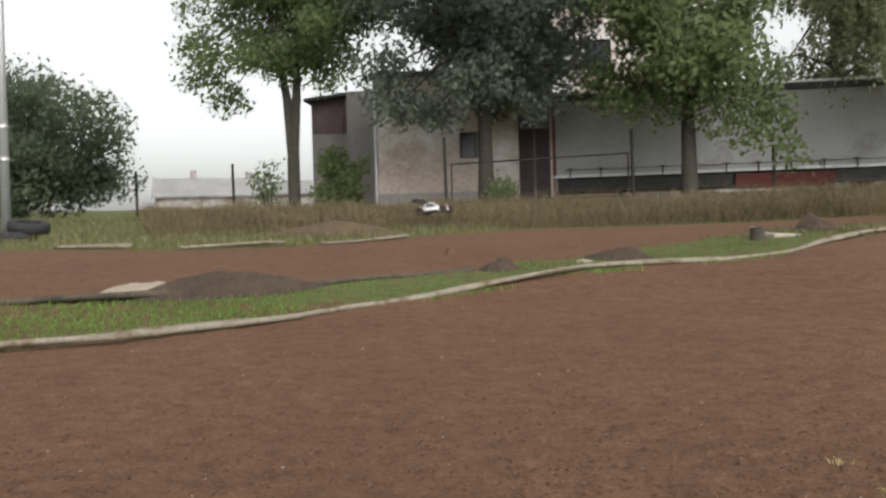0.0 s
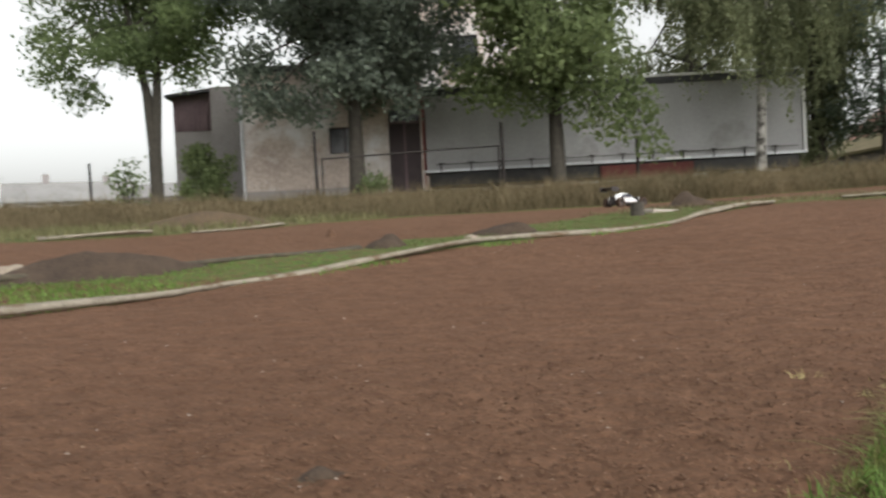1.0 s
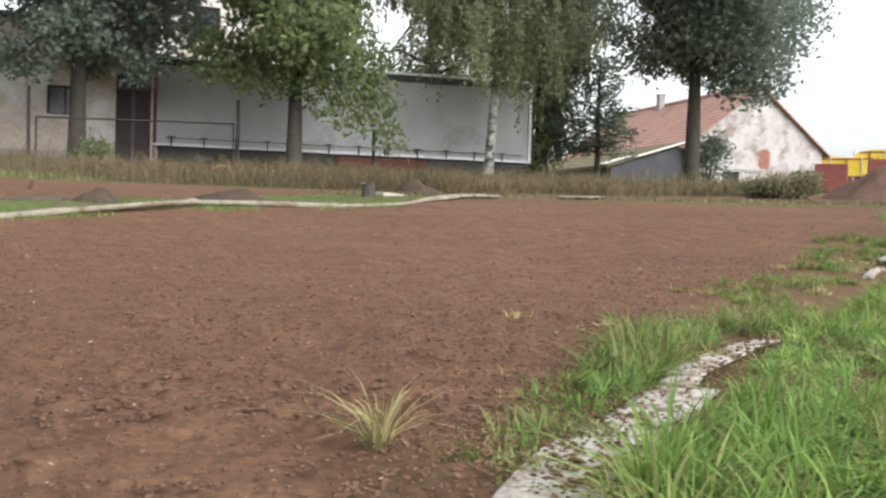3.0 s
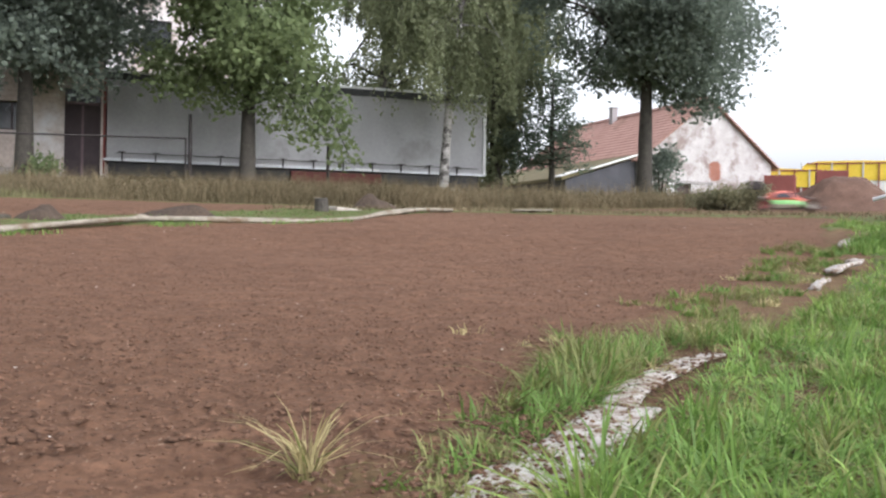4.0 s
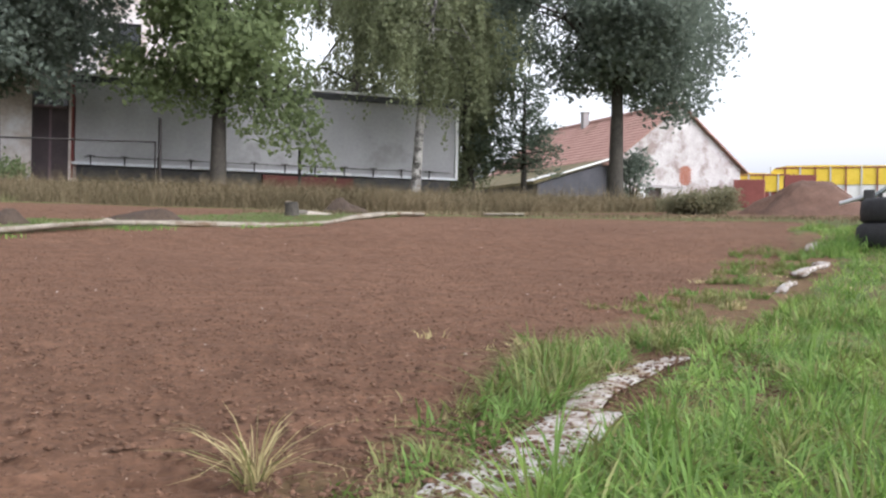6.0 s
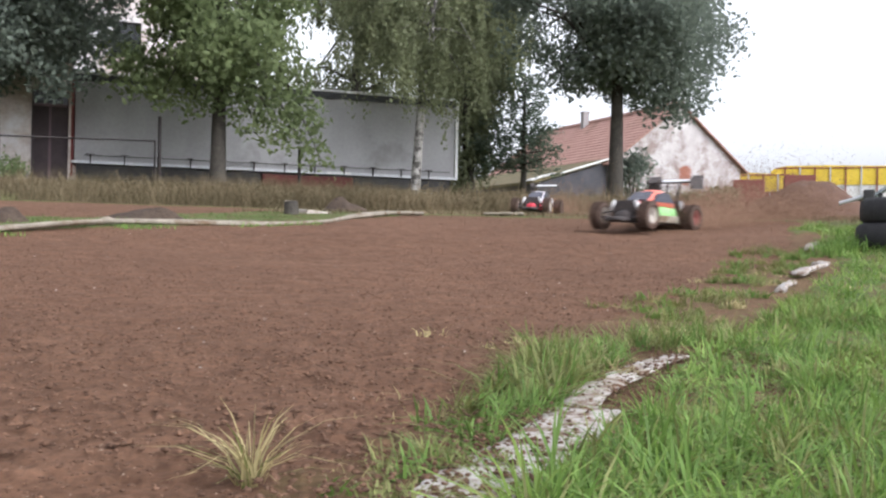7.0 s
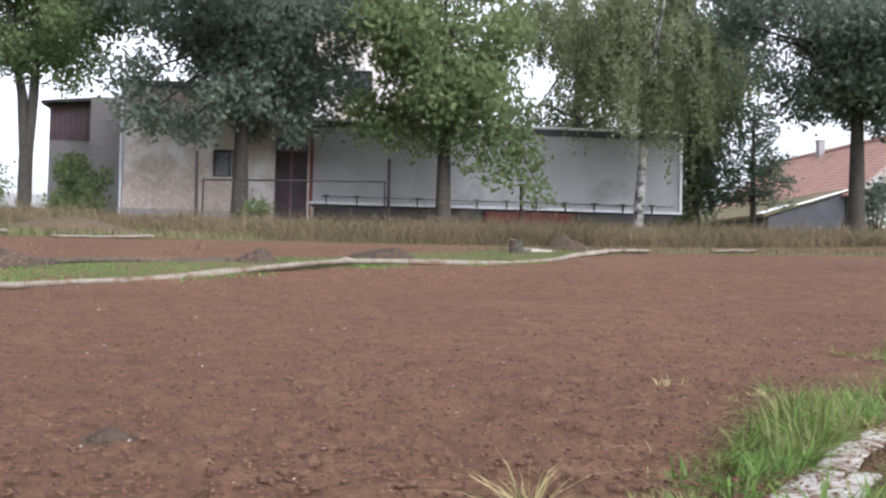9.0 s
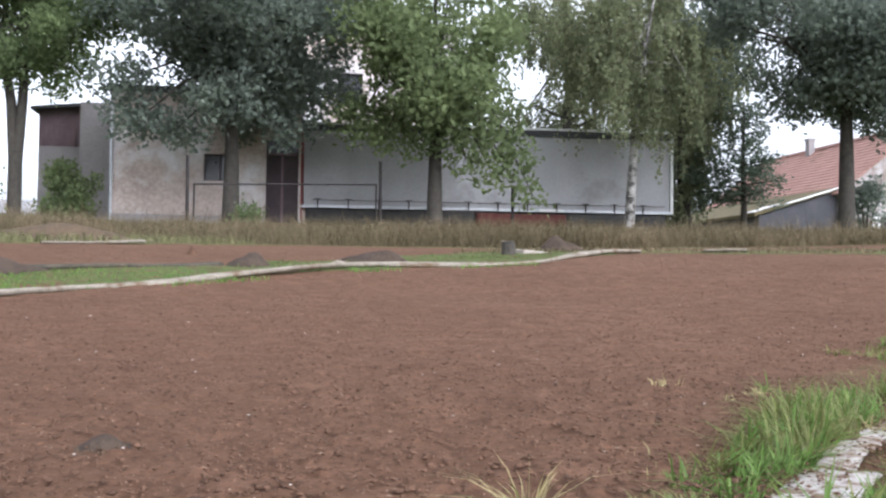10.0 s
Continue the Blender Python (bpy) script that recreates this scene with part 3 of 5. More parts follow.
# ---- grass ----
def arcs(name, xs, ys, h, w, az, lean, material, label, seed):
    """Long blades that rise and bow over, each in three lengths."""
    r = np.random.RandomState(seed)
    n = len(xs)
    base = np.stack([xs, ys, land(xs, ys) - 0.006], -1)
    d = np.stack([np.cos(az), np.sin(az), 0 * az], -1)
    f = az + np.pi / 2 + r.normal(0, 0.7, n)
    s = np.stack([np.cos(f), np.sin(f), 0 * az], -1) * (w / 2)[:, None]
    up = np.array([0, 0, 1.0])
    rows = []
    for t, k in ((0, 0.8), (0.35, 1.0), (0.7, 0.75)):
        p = base + d * (h * lean * t ** 1.7)[:, None] + up * (h * (t - 0.42 * np.minimum(lean, 1.4) * t ** 2.4))[:, None]
        rows += [p - s * k, p + s * k]
    rows.append(base + d * (h * lean)[:, None] + up * (h * (1 - 0.42 * np.minimum(lean, 1.4)))[:, None])
    o = np.arange(n)[:, None] * 7
    faces = (o + np.array([0, 1, 3, 2])).tolist() + (o + np.array([2, 3, 5, 4])).tolist() + (o + np.array([4, 5, 6])).tolist()
    me = bpy.data.meshes.new(name)
    me.from_pydata(np.stack(rows, 1).reshape(-1, 3).tolist(), [], faces)
    me.update()
    return tagged(link_mesh(name, me, material), label, "grass", kind="stuff")


def tufted(name, x, y, height, spread, count, width, mix, seed):
    """Tufts of arching blades that share a lean; mix: (share, material, label) rows."""
    r = np.random.RandomState(seed)
    kinds = r.choice(len(mix), len(x), p=np.array([m[0] for m in mix]) / sum(m[0] for m in mix))
    way = r.uniform(0, 6.28, len(x))
    for q, (_, material, label) in enumerate(mix):
        i = np.repeat(np.flatnonzero(kinds == q), count)
        if not len(i):
            continue
        n = len(i)
        a, rad = r.uniform(0, 6.28, n), spread * r.uniform(0, 1, n) ** 0.6
        arcs(name, x[i] + rad * np.cos(a), y[i] + rad * np.sin(a), height[i] * (0.65 if material is M_BLADE_DRY else 1.0) * r.uniform(0.45, 1.2, n), width * r.uniform(0.55, 1.25, n),
             way[i] + r.normal(0, 0.9, n), r.uniform(0.15, 1.5, n), material, label, seed + 7 * q)


LAWN_MIX = [(0.50, M_BLADE, "fresh green lawn grass beside the track"), (0.20, M_BLADE_FRESH, "light green tufts in the lawn"), (0.24, M_BLADE_OLIVE, "yellowish green lawn grass beside the track"), (0.06, M_BLADE_DRY, "straw-coloured dry stalks in the turf")]
EDGE_MIX = [(0.30, M_BLADE, "green tufts at the turf's worn edge"), (0.48, M_BLADE_OLIVE, "olive tufts at the turf's worn edge"), (0.22, M_BLADE_DRY, "dry stalks at the turf's worn edge")]


def lawn():
    r = np.random.RandomState(5)
    def right_of(x, y, gap):
        return x > np.interp(y, LAWN_LINE[:, 1], LAWN_LINE[:, 0]) + gap
    # dense tufts beyond the hose, near and far
    for d0, d1, n, count, width, seed in ((0.4, 1.6, 2600, 26, 0.0030, 41), (1.5, 3.4, 5200, 20, 0.0036, 43), (3.2, 9.5, 9000, 15, 0.0060, 45)):
        x, y = scatter(n, d0, d1, -84, -22, seed, 0.65)
        k = right_of(x, y, np.interp(y, (1.0, 1.5), (0.085, 0.06)) + 0.025 * waves(x, y, 6, 9)) & ~inside(x, y, FAR_DIRT) & ~inside(x, y, NEAR_DIRT) & (waves(x, y, 18, 7) > -0.55)
        x, y = x[k], y[k]
        h = np.clip(0.050 + 0.030 * waves(x, y, 9, 8) + 0.018 * r.normal(0, 1, len(x)), 0.022, 0.12) * (1.15 if d0 > 3 else 1.0)
        tufted("lawn_grass", x, y, h, 0.022 if d0 < 3 else 0.06, count, width, LAWN_MIX, seed)
    # short undergrowth and litter between them
    x, y = scatter(70000, 0.4, 5.0, -84, -22, 141, 0.8)
    k = right_of(x, y, 0.07 + 0.02 * waves(x, y, 6, 12))
    x, y = x[k], y[k]
    third = np.arange(len(x)) % 5
    blades("lawn_grass", x[third < 2], y[third < 2], 0.026, 0.0030, 1.6, M_BLADE, "short green undergrowth of the lawn", "grass", 142)
    blades("lawn_grass", x[third == 2], y[third == 2], 0.028, 0.0030, 1.7, M_BLADE_OLIVE, "short olive undergrowth of the lawn", "grass", 143)
    blades("dry_grass", x[third == 3], y[third == 3], 0.022, 0.0026, 2.2, M_BLADE_DRY, "straw litter between the tufts", "grass", 44)
    # the worn strip between hose and loam: patches of x, y, radius, blade height, tufts
    for i, (px, py, rad, h, n) in enumerate([
            (0.30, 0.68, 0.06, 0.035, 16), (0.37, 0.76, 0.06, 0.040, 16), (0.46, 0.90, 0.06, 0.050, 14), (0.53, 0.99, 0.06, 0.060, 16), (0.62, 1.08, 0.07, 0.085, 20), (0.72, 1.18, 0.07, 0.095, 26), (0.82, 1.30, 0.08, 0.095, 24),
            (0.92, 1.42, 0.08, 0.080, 16), (1.18, 1.58, 0.07, 0.085, 20), (1.32, 1.68, 0.09, 0.090, 26), (1.46, 1.80, 0.09, 0.080, 18), (1.05, 1.62, 0.10, 0.060, 10), (0.95, 1.66, 0.12, 0.050, 8), (1.75, 2.20, 0.12, 0.050, 12),
            (2.05, 2.62, 0.18, 0.055, 16), (2.35, 2.85, 0.18, 0.055, 18), (1.75, 2.50, 0.15, 0.045, 8), (2.85, 3.30, 0.20, 0.065, 26), (3.30, 3.70, 0.22, 0.070, 30), (3.80, 4.20, 0.25, 0.075, 34), (4.30, 4.70, 0.28, 0.080, 36)]):
        a, d = r.uniform(0, 6.28, n), rad * r.uniform(0, 1, n) ** 0.5
        x, y = px + d * np.cos(a), py + d * np.sin(a)
        tufted("edge_grass", x, y, h * r.uniform(0.6, 1.1, n), 0.018 if py < 2 else 0.03, 22 if py < 2 else 26, 0.0030 if py < 2 else 0.0045, EDGE_MIX, 300 + 11 * i)
    x, y = scatter(2600, 0.7, 5.5, -60, -18, 151, 0.9)
    k = ~right_of(x, y, 0.06) & ~inside(x + 0.1, y - 0.05, NEAR_DIRT) & (waves(x, y, 29, 7) > 0.0)
    blades("dry_grass", x[k], y[k], 0.03, 0.0028, 1.9, M_BLADE_DRY, "straw stalks scattered on the worn edge", "grass", 152)
lawn()


def tuft(name, x, y, n, height, spread, material, label, seed, width=0.004, lean=1.5):
    r = np.random.RandomState(seed)
    a, d = r.uniform(0, 6.28, n), spread * r.uniform(0, 1, n)
    xs, ys = x + d * np.cos(a), y + d * np.sin(a)
    return blades(name, xs, ys, height, width, lean, material, label, "grass", seed, droop=0.9)


def withered_tuft():
    r = np.random.RandomState(51)
    for n, material, label, h, seed in ((46, M_BLADE_DRY, "pale straw tuft sprawling on the loam", 0.090, 57), (14, M_BLADE_OLIVE, "green blades in a withered tuft", 0.070, 58)):
        a = r.uniform(0, 6.28, n)
        d = 0.012 * r.uniform(0, 1, n)
        arcs("grass_tuft", 0.197 + d * np.cos(a), 0.77 + d * np.sin(a), h * r.uniform(0.55, 1.15, n), 0.0021 * r.uniform(0.7, 1.2, n), a + r.normal(0, 0.9, n), r.uniform(0.3, 1.7, n), material, label, seed)
withered_tuft()
tuft("grass_tuft", 0.82, 1.9, 14, 0.05, 0.04, M_BLADE_DRY, "small pale weed on the loam", 53)
tuft("grass_tuft", -0.27, 1.24, 110, 0.024, 0.065, M_EARTH, "dead brown roots on a clod", 54, 0.003, 2.2)
for i in range(14):
    tuft("grass_tuft", 4.62 + 0.07 * (i % 7) + 0.03 * i, 4.55 + 0.10 * (i % 5) - 0.12 * (i // 7), 60, 0.13, 0.14, M_BLADE, "long green grass round a stack of tyres", 90 + i, 0.008)


def strip_grass():
    r = np.random.RandomState(7)
    poly = NEAR_BORDER + [(3.4, 11.5), (2.9, 11.4), (1.9, 10.0), (1.18, 9.2), (0.28, 8.4), (-0.27, 8.2)] + BACK_BORDER[::-1]
    x, y = r.uniform(-9, 4.2, 170000), r.uniform(1, 11.6, 170000)
    k = inside(x + 0.05 * waves(x, y, 1, 6), y + 0.05 * waves(x, y, 2, 6), poly) & (waves(x, y, 27, 2.6) > np.interp(x, (-3, 0, 2), (-0.9, -0.25, 0.0)) + r.uniform(-0.4, 0.4, len(x)))
    green = k & (waves(x, y, 28, 1.7) > np.interp(x, (-3, 1), (-0.6, 0.3)))
    k &= ~green
    blades("strip_grass", x[green], y[green], 0.05, 0.009, 1.2, M_BLADE, "short green grass on the strip between the lanes", "grass", 145)
    blades("strip_grass", x[k], y[k], 0.045, 0.009, 1.3, M_STRIP, "short green grass on the strip between the lanes", "grass", 45)
    x, y = r.uniform(-6, 3.2, 60000), r.uniform(3, 9.5, 60000)
    shifted = [(a + 0.12, b - 0.16) for a, b in NEAR_BORDER]
    k = inside(x, y, shifted + NEAR_BORDER[::-1]) & (waves(x, y, 12, 2.3) > 0.25)
    blades("strip_grass", x[k], y[k], 0.05, 0.010, 0.9, M_BLADE, "short green grass creeping past the hose", "grass", 46)
strip_grass()


def meadow():
    x, y = scatter(90000, 10.2, 30, -75, 42, 47, 0.9)
    k = ~is_dirt(x, y)
    x, y = x[k], y[k]
    d = np.hypot(x, y)
    az = np.degrees(np.arctan2(-x, y))
    left = (az > 4 + 4 * waves(x, y, 15, 0.4)) & (d < 30)
    blades("meadow_grass", x[left], y[left], 0.18, 0.013, 1.5, M_MEADOW, "knee-high green and straw meadow grass", "grass", 48)
    mid = ~left & (d < 16)
    blades("meadow_grass", x[mid], y[mid], 0.09, 0.014, 1.4, M_TALL, "short rough grass behind the track", "grass", 49)
    x, y = scatter(210000, 15.2, 30, -62, 24, 50, 0.8)
    k = ~is_dirt(x, y) & (np.degrees(np.arctan2(-x, y)) > -39.5 + 2 * waves(x, y, 21, 0.8))
    x, y = x[k], y[k]
    blades("bank_grass", x, y, np.clip(0.40 + 0.26 * waves(x, y, 16, 0.9) + 0.16 * waves(x, y, 17, 3.1), 0.10, 0.85) * np.interp(np.degrees(np.arctan2(-x, y)), (-38, -28), (0.6, 1.0)), 0.010, 2.3, M_TALL, "tall uncut olive and straw-brown grass on the bank", "grass", 55)
    stalk = (np.arange(len(x)) % 14 == 0) & (waves(x, y, 18, 1.6) > 0.0)
    blades("bank_grass", x[stalk], y[stalk], 0.66, 0.012, 0.9, M_TALL, "thin seeding stalks above the uncut grass", "grass", 56)
meadow()


# ---- trees ----
def leaves(name, blobs, n, size, material, parent, seed, hang=0.0, flat=0.0):
    """A crown of single leaf sprays gathered in uneven clumps: blobs of x, y, z, rx, ry, rz."""
    r = np.random.RandomState(seed)
    b = np.array(blobs, float)
    vol = (b[:, 3] * b[:, 4] * b[:, 5]) ** 0.8
    which = r.choice(len(b), n, p=vol / vol.sum())
    u = r.normal(0, 1, (n, 3))
    u /= np.linalg.norm(u, axis=1)[:, None]
    rad = r.uniform(0, 1, n) ** 0.42
    # small twigs: sprays of about fourteen leaves that stay together
    twigs = max(1, n // (30 if hang else 14))
    tw = r.randint(0, twigs, n)
    tu = r.normal(0, 1, (twigs, 3))
    tu /= np.linalg.norm(tu, axis=1)[:, None]
    tr = r.uniform(0, 1, twigs) ** 0.42
    tb = r.choice(len(b), twigs, p=vol / vol.sum())
    c = b[tb[tw], :3] + tu[tw] * tr[tw][:, None] * b[tb[tw], 3:] + u * (rad * size * 2.6)[:, None]
    if hang:
        # leaves strung along thin hanging shoots
        shoot = b[tb[tw], :3] + tu[tw] * tr[tw][:, None] * b[tb[tw], 3:]
        drop = r.uniform(0, 1, n) * (hang * r.uniform(0.35, 1.2, twigs) ** 1.5)[tw]
        c = shoot + r.normal(0, 0.07, (n, 3)) - drop[:, None] * np.array([0, 0, 1.0])
    a = r.normal(0, 1, (n, 3))
    a[:, 2] = a[:, 2] * (1 - flat) - hang * 0.8
    a /= np.linalg.norm(a, axis=1)[:, None]
    q = np.cross(a, r.normal(0, 1, (n, 3)))
    q /= np.linalg.norm(q, axis=1)[:, None]
    s = size * r.uniform(0.6, 1.3, n)[:, None]
    verts = np.stack([c - a * s * 0.5, c + q * s * 0.3, c + a * s * 0.55, c - q * s * 0.3], 1).reshape(-1, 3)
    me = raw_mesh(name, verts, np.arange(4 * n).reshape(-1, 4))
    return link_mesh(name, me, material, parent)


def crown_blobs(cx, cy, cz, rx, ry, rz, n, seed, size=0.36, low=-0.8):
    r = np.random.RandomState(seed)
    out = []
    while len(out) < n:
        p = r.uniform(-1, 1, 3)
        if np.linalg.norm(p) < 1 and p[2] > low:
            p = p * (0.55 + 0.45 * np.linalg.norm(p))
            k = size * r.uniform(0.6, 1.25)
            out.append((cx + p[0] * rx, cy + p[1] * ry, cz + p[2] * rz, k * rx, k * ry, k * rz * 0.7))
    return out


def tree(name, x, y, trunk_r, fork, crown, n_leaves, leaf_size, leaf_mat, bark, label, seed, lean=(0, 0), twin=0.0, hang=0.0, extra=(), blob=0.36, count=22, base_z=None):
    """crown: centre offset x, y, height of centre over the base, radii x, y, z."""
    ob = base_of(name, x, y, base_z)
    r = np.random.RandomState(seed)
    cx, cy, cz, rx, ry, rz = crown
    bm = bmesh.new()
    top = Vector((cx * 0.6 + lean[0], cy * 0.6 + lean[1], cz + rz * 0.5))
    stems = [1, -1] if twin else [0]
    for sgn in stems:
        o = Vector((sgn * twin, 0, 0))
        k = Vector((lean[0] * 0.4, lean[1] * 0.4, fork))
        tube(bm, [Vector((0, 0, -0.25)), Vector((0, 0, 0.12)), k * 0.55 + o * 0.12, k + o * 0.35, k * 0.4 + top * 0.6 + o, top + o],
             [trunk_r * 1.5, trunk_r * 1.15, trunk_r * (0.95 if not twin else 0.8), trunk_r * 0.8, trunk_r * 0.45, trunk_r * 0.12], 10)
    blobs = crown_blobs(cx, cy, cz, rx, ry, rz, count, seed, blob) + list(extra)
    trunk = part("trunk", bm, bark, ob, smooth=True)
    for i, b in enumerate(blobs[:16] + list(extra)):
        t = r.uniform(0.15, 0.8)
        a = Vector((lean[0] * 0.4, lean[1] * 0.4, fork)).lerp(top, t)
        e = Vector(b[:3])
        m = a.lerp(e, 0.5) + Vector((0, 0, 0.25 * (e - a).length * (0.6 if e.z > a.z else 0.4)))
        lb = bmesh.new()
        tube(lb, [a, m, e], [trunk_r * 0.32 * (1.1 - t), trunk_r * 0.2, trunk_r * 0.05], 6)
        part("limb", lb, bark, ob)
    leaves("crown", blobs, n_leaves, leaf_size, leaf_mat, ob, seed + 1, hang)
    return tagged(ob, label, "tree")


tree("ash_tree", -8.8, 32.5, 0.20, 4.3, (-0.6, 0, 7.4, 3.3, 2.8, 3.3), 31000, 0.17, M_LEAF_A, M_BARK, "slender forked tree with loose grey-green foliage", 101, twin=0.5, blob=0.30, count=34, extra=[(-3.2, 0, 5.2, 1.0, 0.9, 0.6), (-2.4, 0.2, 4.3, 0.9, 0.9, 0.5), (-3.4, 0, 6.3, 0.9, 0.9, 0.6), (1.2, 0, 4.9, 0.9, 0.9, 0.5), (2.2, 0, 6.8, 1.3, 1.0, 0.9), (2.6, 0, 8.4, 1.3, 1.0, 1.0), (1.6, 0, 5.7, 1.0, 0.9, 0.6), (3.0, 0.2, 7.4, 1.0, 0.9, 0.8)])
tree("maple_tree", -1.75, 30.5, 0.27, 3.0, (-0.2, 0, 6.4, 4.2, 3.6, 3.5), 44000, 0.19, M_LEAF_B, M_BARK, "full dark-leaved maple with a thick trunk", 102, count=36, extra=[(-2.9, -.5, 3.5, 1.1, 1.0, 0.6), (-1.6, -.8, 3.3, 1.0, 1.0, 0.5), (1.6, -.6, 3.4, 1.0, 1.0, 0.5), (2.5, -.5, 4.6, 1.2, 1, 1), (-3.2, -.6, 4.8, 1.2, 1, 1), (0, -1.5, 4.2, 1.5, 1, .8)])
tree("lime_tree", 4.63, 29.2, 0.24, 3.2, (-0.1, 0, 6.4, 3.7, 3.2, 3.5), 18500, 0.22, M_LEAF_C, M_BARK, "leafy lime tree with fresh green drooping boughs", 103, blob=0.28, count=34, extra=[
    (0.9, -0.5, 2.5, 0.7, 0.6, 0.5), (1.7, -0.5, 2.15, 0.75, 0.6, 0.45), (2.5, -0.4, 1.85, 0.65, 0.6, 0.35), (3.15, -0.3, 1.4, 0.45, 0.5, 0.25), (2.6, -0.3, 2.8, 0.75, 0.6, 0.4), (1.6, -0.4, 3.2, 1.0, 0.7, 0.5),
    (-0.8, -0.5, 3.0, 0.65, 0.6, 0.45), (-1.7, -0.4, 3.15, 0.7, 0.6, 0.4), (0.2, -0.8, 3.3, 0.9, 0.6, 0.55), (-0.4, -0.7, 4.0, 1.1, 0.7, 0.7), (1.9, -0.2, 4.1, 1.0, 0.8, 0.6), (-2.0, -0.2, 4.2, 0.9, 0.7, 0.5)])
tree("birch_tree", 11.35, 29.9, 0.155, 5.2, (0.0, -0.7, 6.9, 2.9, 2.2, 2.6), 27000, 0.14, M_LEAF_W, M_BIRCH, "white-barked weeping birch with thin hanging twigs", 104, lean=(0.7, 0), hang=2.0, blob=0.30, count=36, extra=[(0.3, -0.8, 4.9, 0.7, 0.6, 0.8), (-0.4, -0.8, 5.6, 0.8, 0.6, 0.8), (1.3, -0.7, 4.6, 0.6, 0.5, 0.6)])
tree("willow_tree", 15.8, 35.5, 0.3, 3.0, (-0.3, 0, 7.4, 1.7, 1.4, 4.0), 40000, 0.18, M_LEAF_W, M_BARK, "dense dull green weeping tree reaching to the ground", 105, hang=1.8, blob=0.45, count=34, extra=[(-0.5, 0, 1.4, 0.7, 0.8, 1.2), (-0.2, 0, 2.8, 0.9, 0.9, 1.2), (-.3, 0, 4.4, 1.1, 1, 1.2), (0.9, 0, 5.6, 0.9, 0.8, 0.7), (1.5, 0, 7.2, 1.0, 0.8, 0.8), (1.0, 0, 8.6, 1.2, 0.8, 0.9), (0.7, 0, 3.9, 0.8, 0.6, 0.7), (1.9, 0, 9.0, 1.0, .8, .8), (1.5, 0.3, 6.2, 0.9, 0.8, 1.2), (1.3, 0.3, 8.0, 1.0, 0.8, 1.4), (2.3, 0.3, 7.6, 0.9, 0.8, 1.2), (0.6, 0, 2.2, 0.7, 0.6, 0.9)])
tree("willow_tree", 11.8, 38.5, 0.3, 3.5, (0.2, 0, 7.6, 4.8, 2.0, 3.6), 27000, 0.16, M_LEAF_W, M_BARK, "broad grey-green weeping tree behind the trailer", 106, hang=1.6, blob=0.34, count=34)
tree("beech_tree", 18.4, 28.4, 0.27, 3.6, (-0.05, 0, 6.9, 4.55, 3.6, 3.6), 48000, 0.19, M_LEAF_B, M_BARK, "dark dense round-crowned tree with a stout trunk", 107, count=38, extra=[(2.0, -0.3, 3.8, 1.2, 1.0, 0.6), (-2.6, -.4, 4.7, 1.3, 1, 0.8), (0.6, -.8, 4.2, 1.4, 1, .7), (-3.8, -.3, 5.6, 1.0, 1, 0.8), (-4.6, 0, 7.2, 1.1, 1, 0.8), (-4.4, 0.3, 8.4, 1.2, 1, 0.9), (4.2, -.2, 6.6, 1.0, 1, 1.0), (3.9, -.2, 5.4, 0.8, 0.8, 0.6)])


def pine():
    ob = base_of("pine_tree", 18.0, 34.8)
    bm = bmesh.new()
    tube(bm, [(0, 0, -0.2), (0.05, 0, 1.5), (0, 0, 3.2), (0.05, 0, 5.6)], [0.15, 0.12, 0.09, 0.03], 8)
    part("trunk", bm, M_BARK, ob, smooth=True)
    r = np.random.RandomState(9)
    blobs = []
    for i in range(26):
        z = 1.5 + 4.0 * i / 26
        L = (1.9 - 1.35 * i / 26) * r.uniform(0.7, 1.15)
        a = i * 2.4
        e = Vector((L * math.cos(a), L * math.sin(a), z + 0.15))
        lb = bmesh.new()
        tube(lb, [(0, 0, z), e * 0.5 + Vector((0, 0, z * 0.5)), e], [0.035, 0.025, 0.01], 5)
        part("limb", lb, M_BARK, ob)
        for t in (0.45, 0.75, 1.0):
            blobs.append((e.x * t, e.y * t, z + 0.1, 0.40, 0.40, 0.05))
    for dx, z in ((-1.6, 1.7), (-1.0, 2.0), (-0.4, 1.8), (0.4, 2.0), (-1.9, 2.5), (-0.9, 2.7), (0.7, 2.6), (1.2, 3.2), (-1.3, 3.4)):
        blobs.append((dx, 0.2, z, 0.75, 0.6, 0.16))
    leaves("crown", blobs, 6200, 0.15, M_LEAF_P, ob, 10, 0, 0.75)
    tagged(ob, "small layered pine with dark needles and dead lower twigs", "tree")
pine()


def shrub(name, x, y, rx, ry, h, n, size, material, label, seed, count=14):
    ob = base_of(name, x, y)
    r = np.random.RandomState(seed)
    blobs = crown_blobs(0, 0, h * 0.48, rx, ry, h * 0.52, count, seed, 0.42, -1)
    bm = bmesh.new()
    for b in blobs[:7]:
        tube(bm, [(0.1 * r.uniform(-1, 1), 0.1 * r.uniform(-1, 1), -0.1), (b[0] * 0.5, b[1] * 0.5, b[2] * 0.6), b[:3]], [0.04, 0.03, 0.01], 5)
    part("stems", bm, M_BARK, ob)
    leaves("foliage", blobs, n, size, material, ob, seed)
    return tagged(ob, label, "shrub")


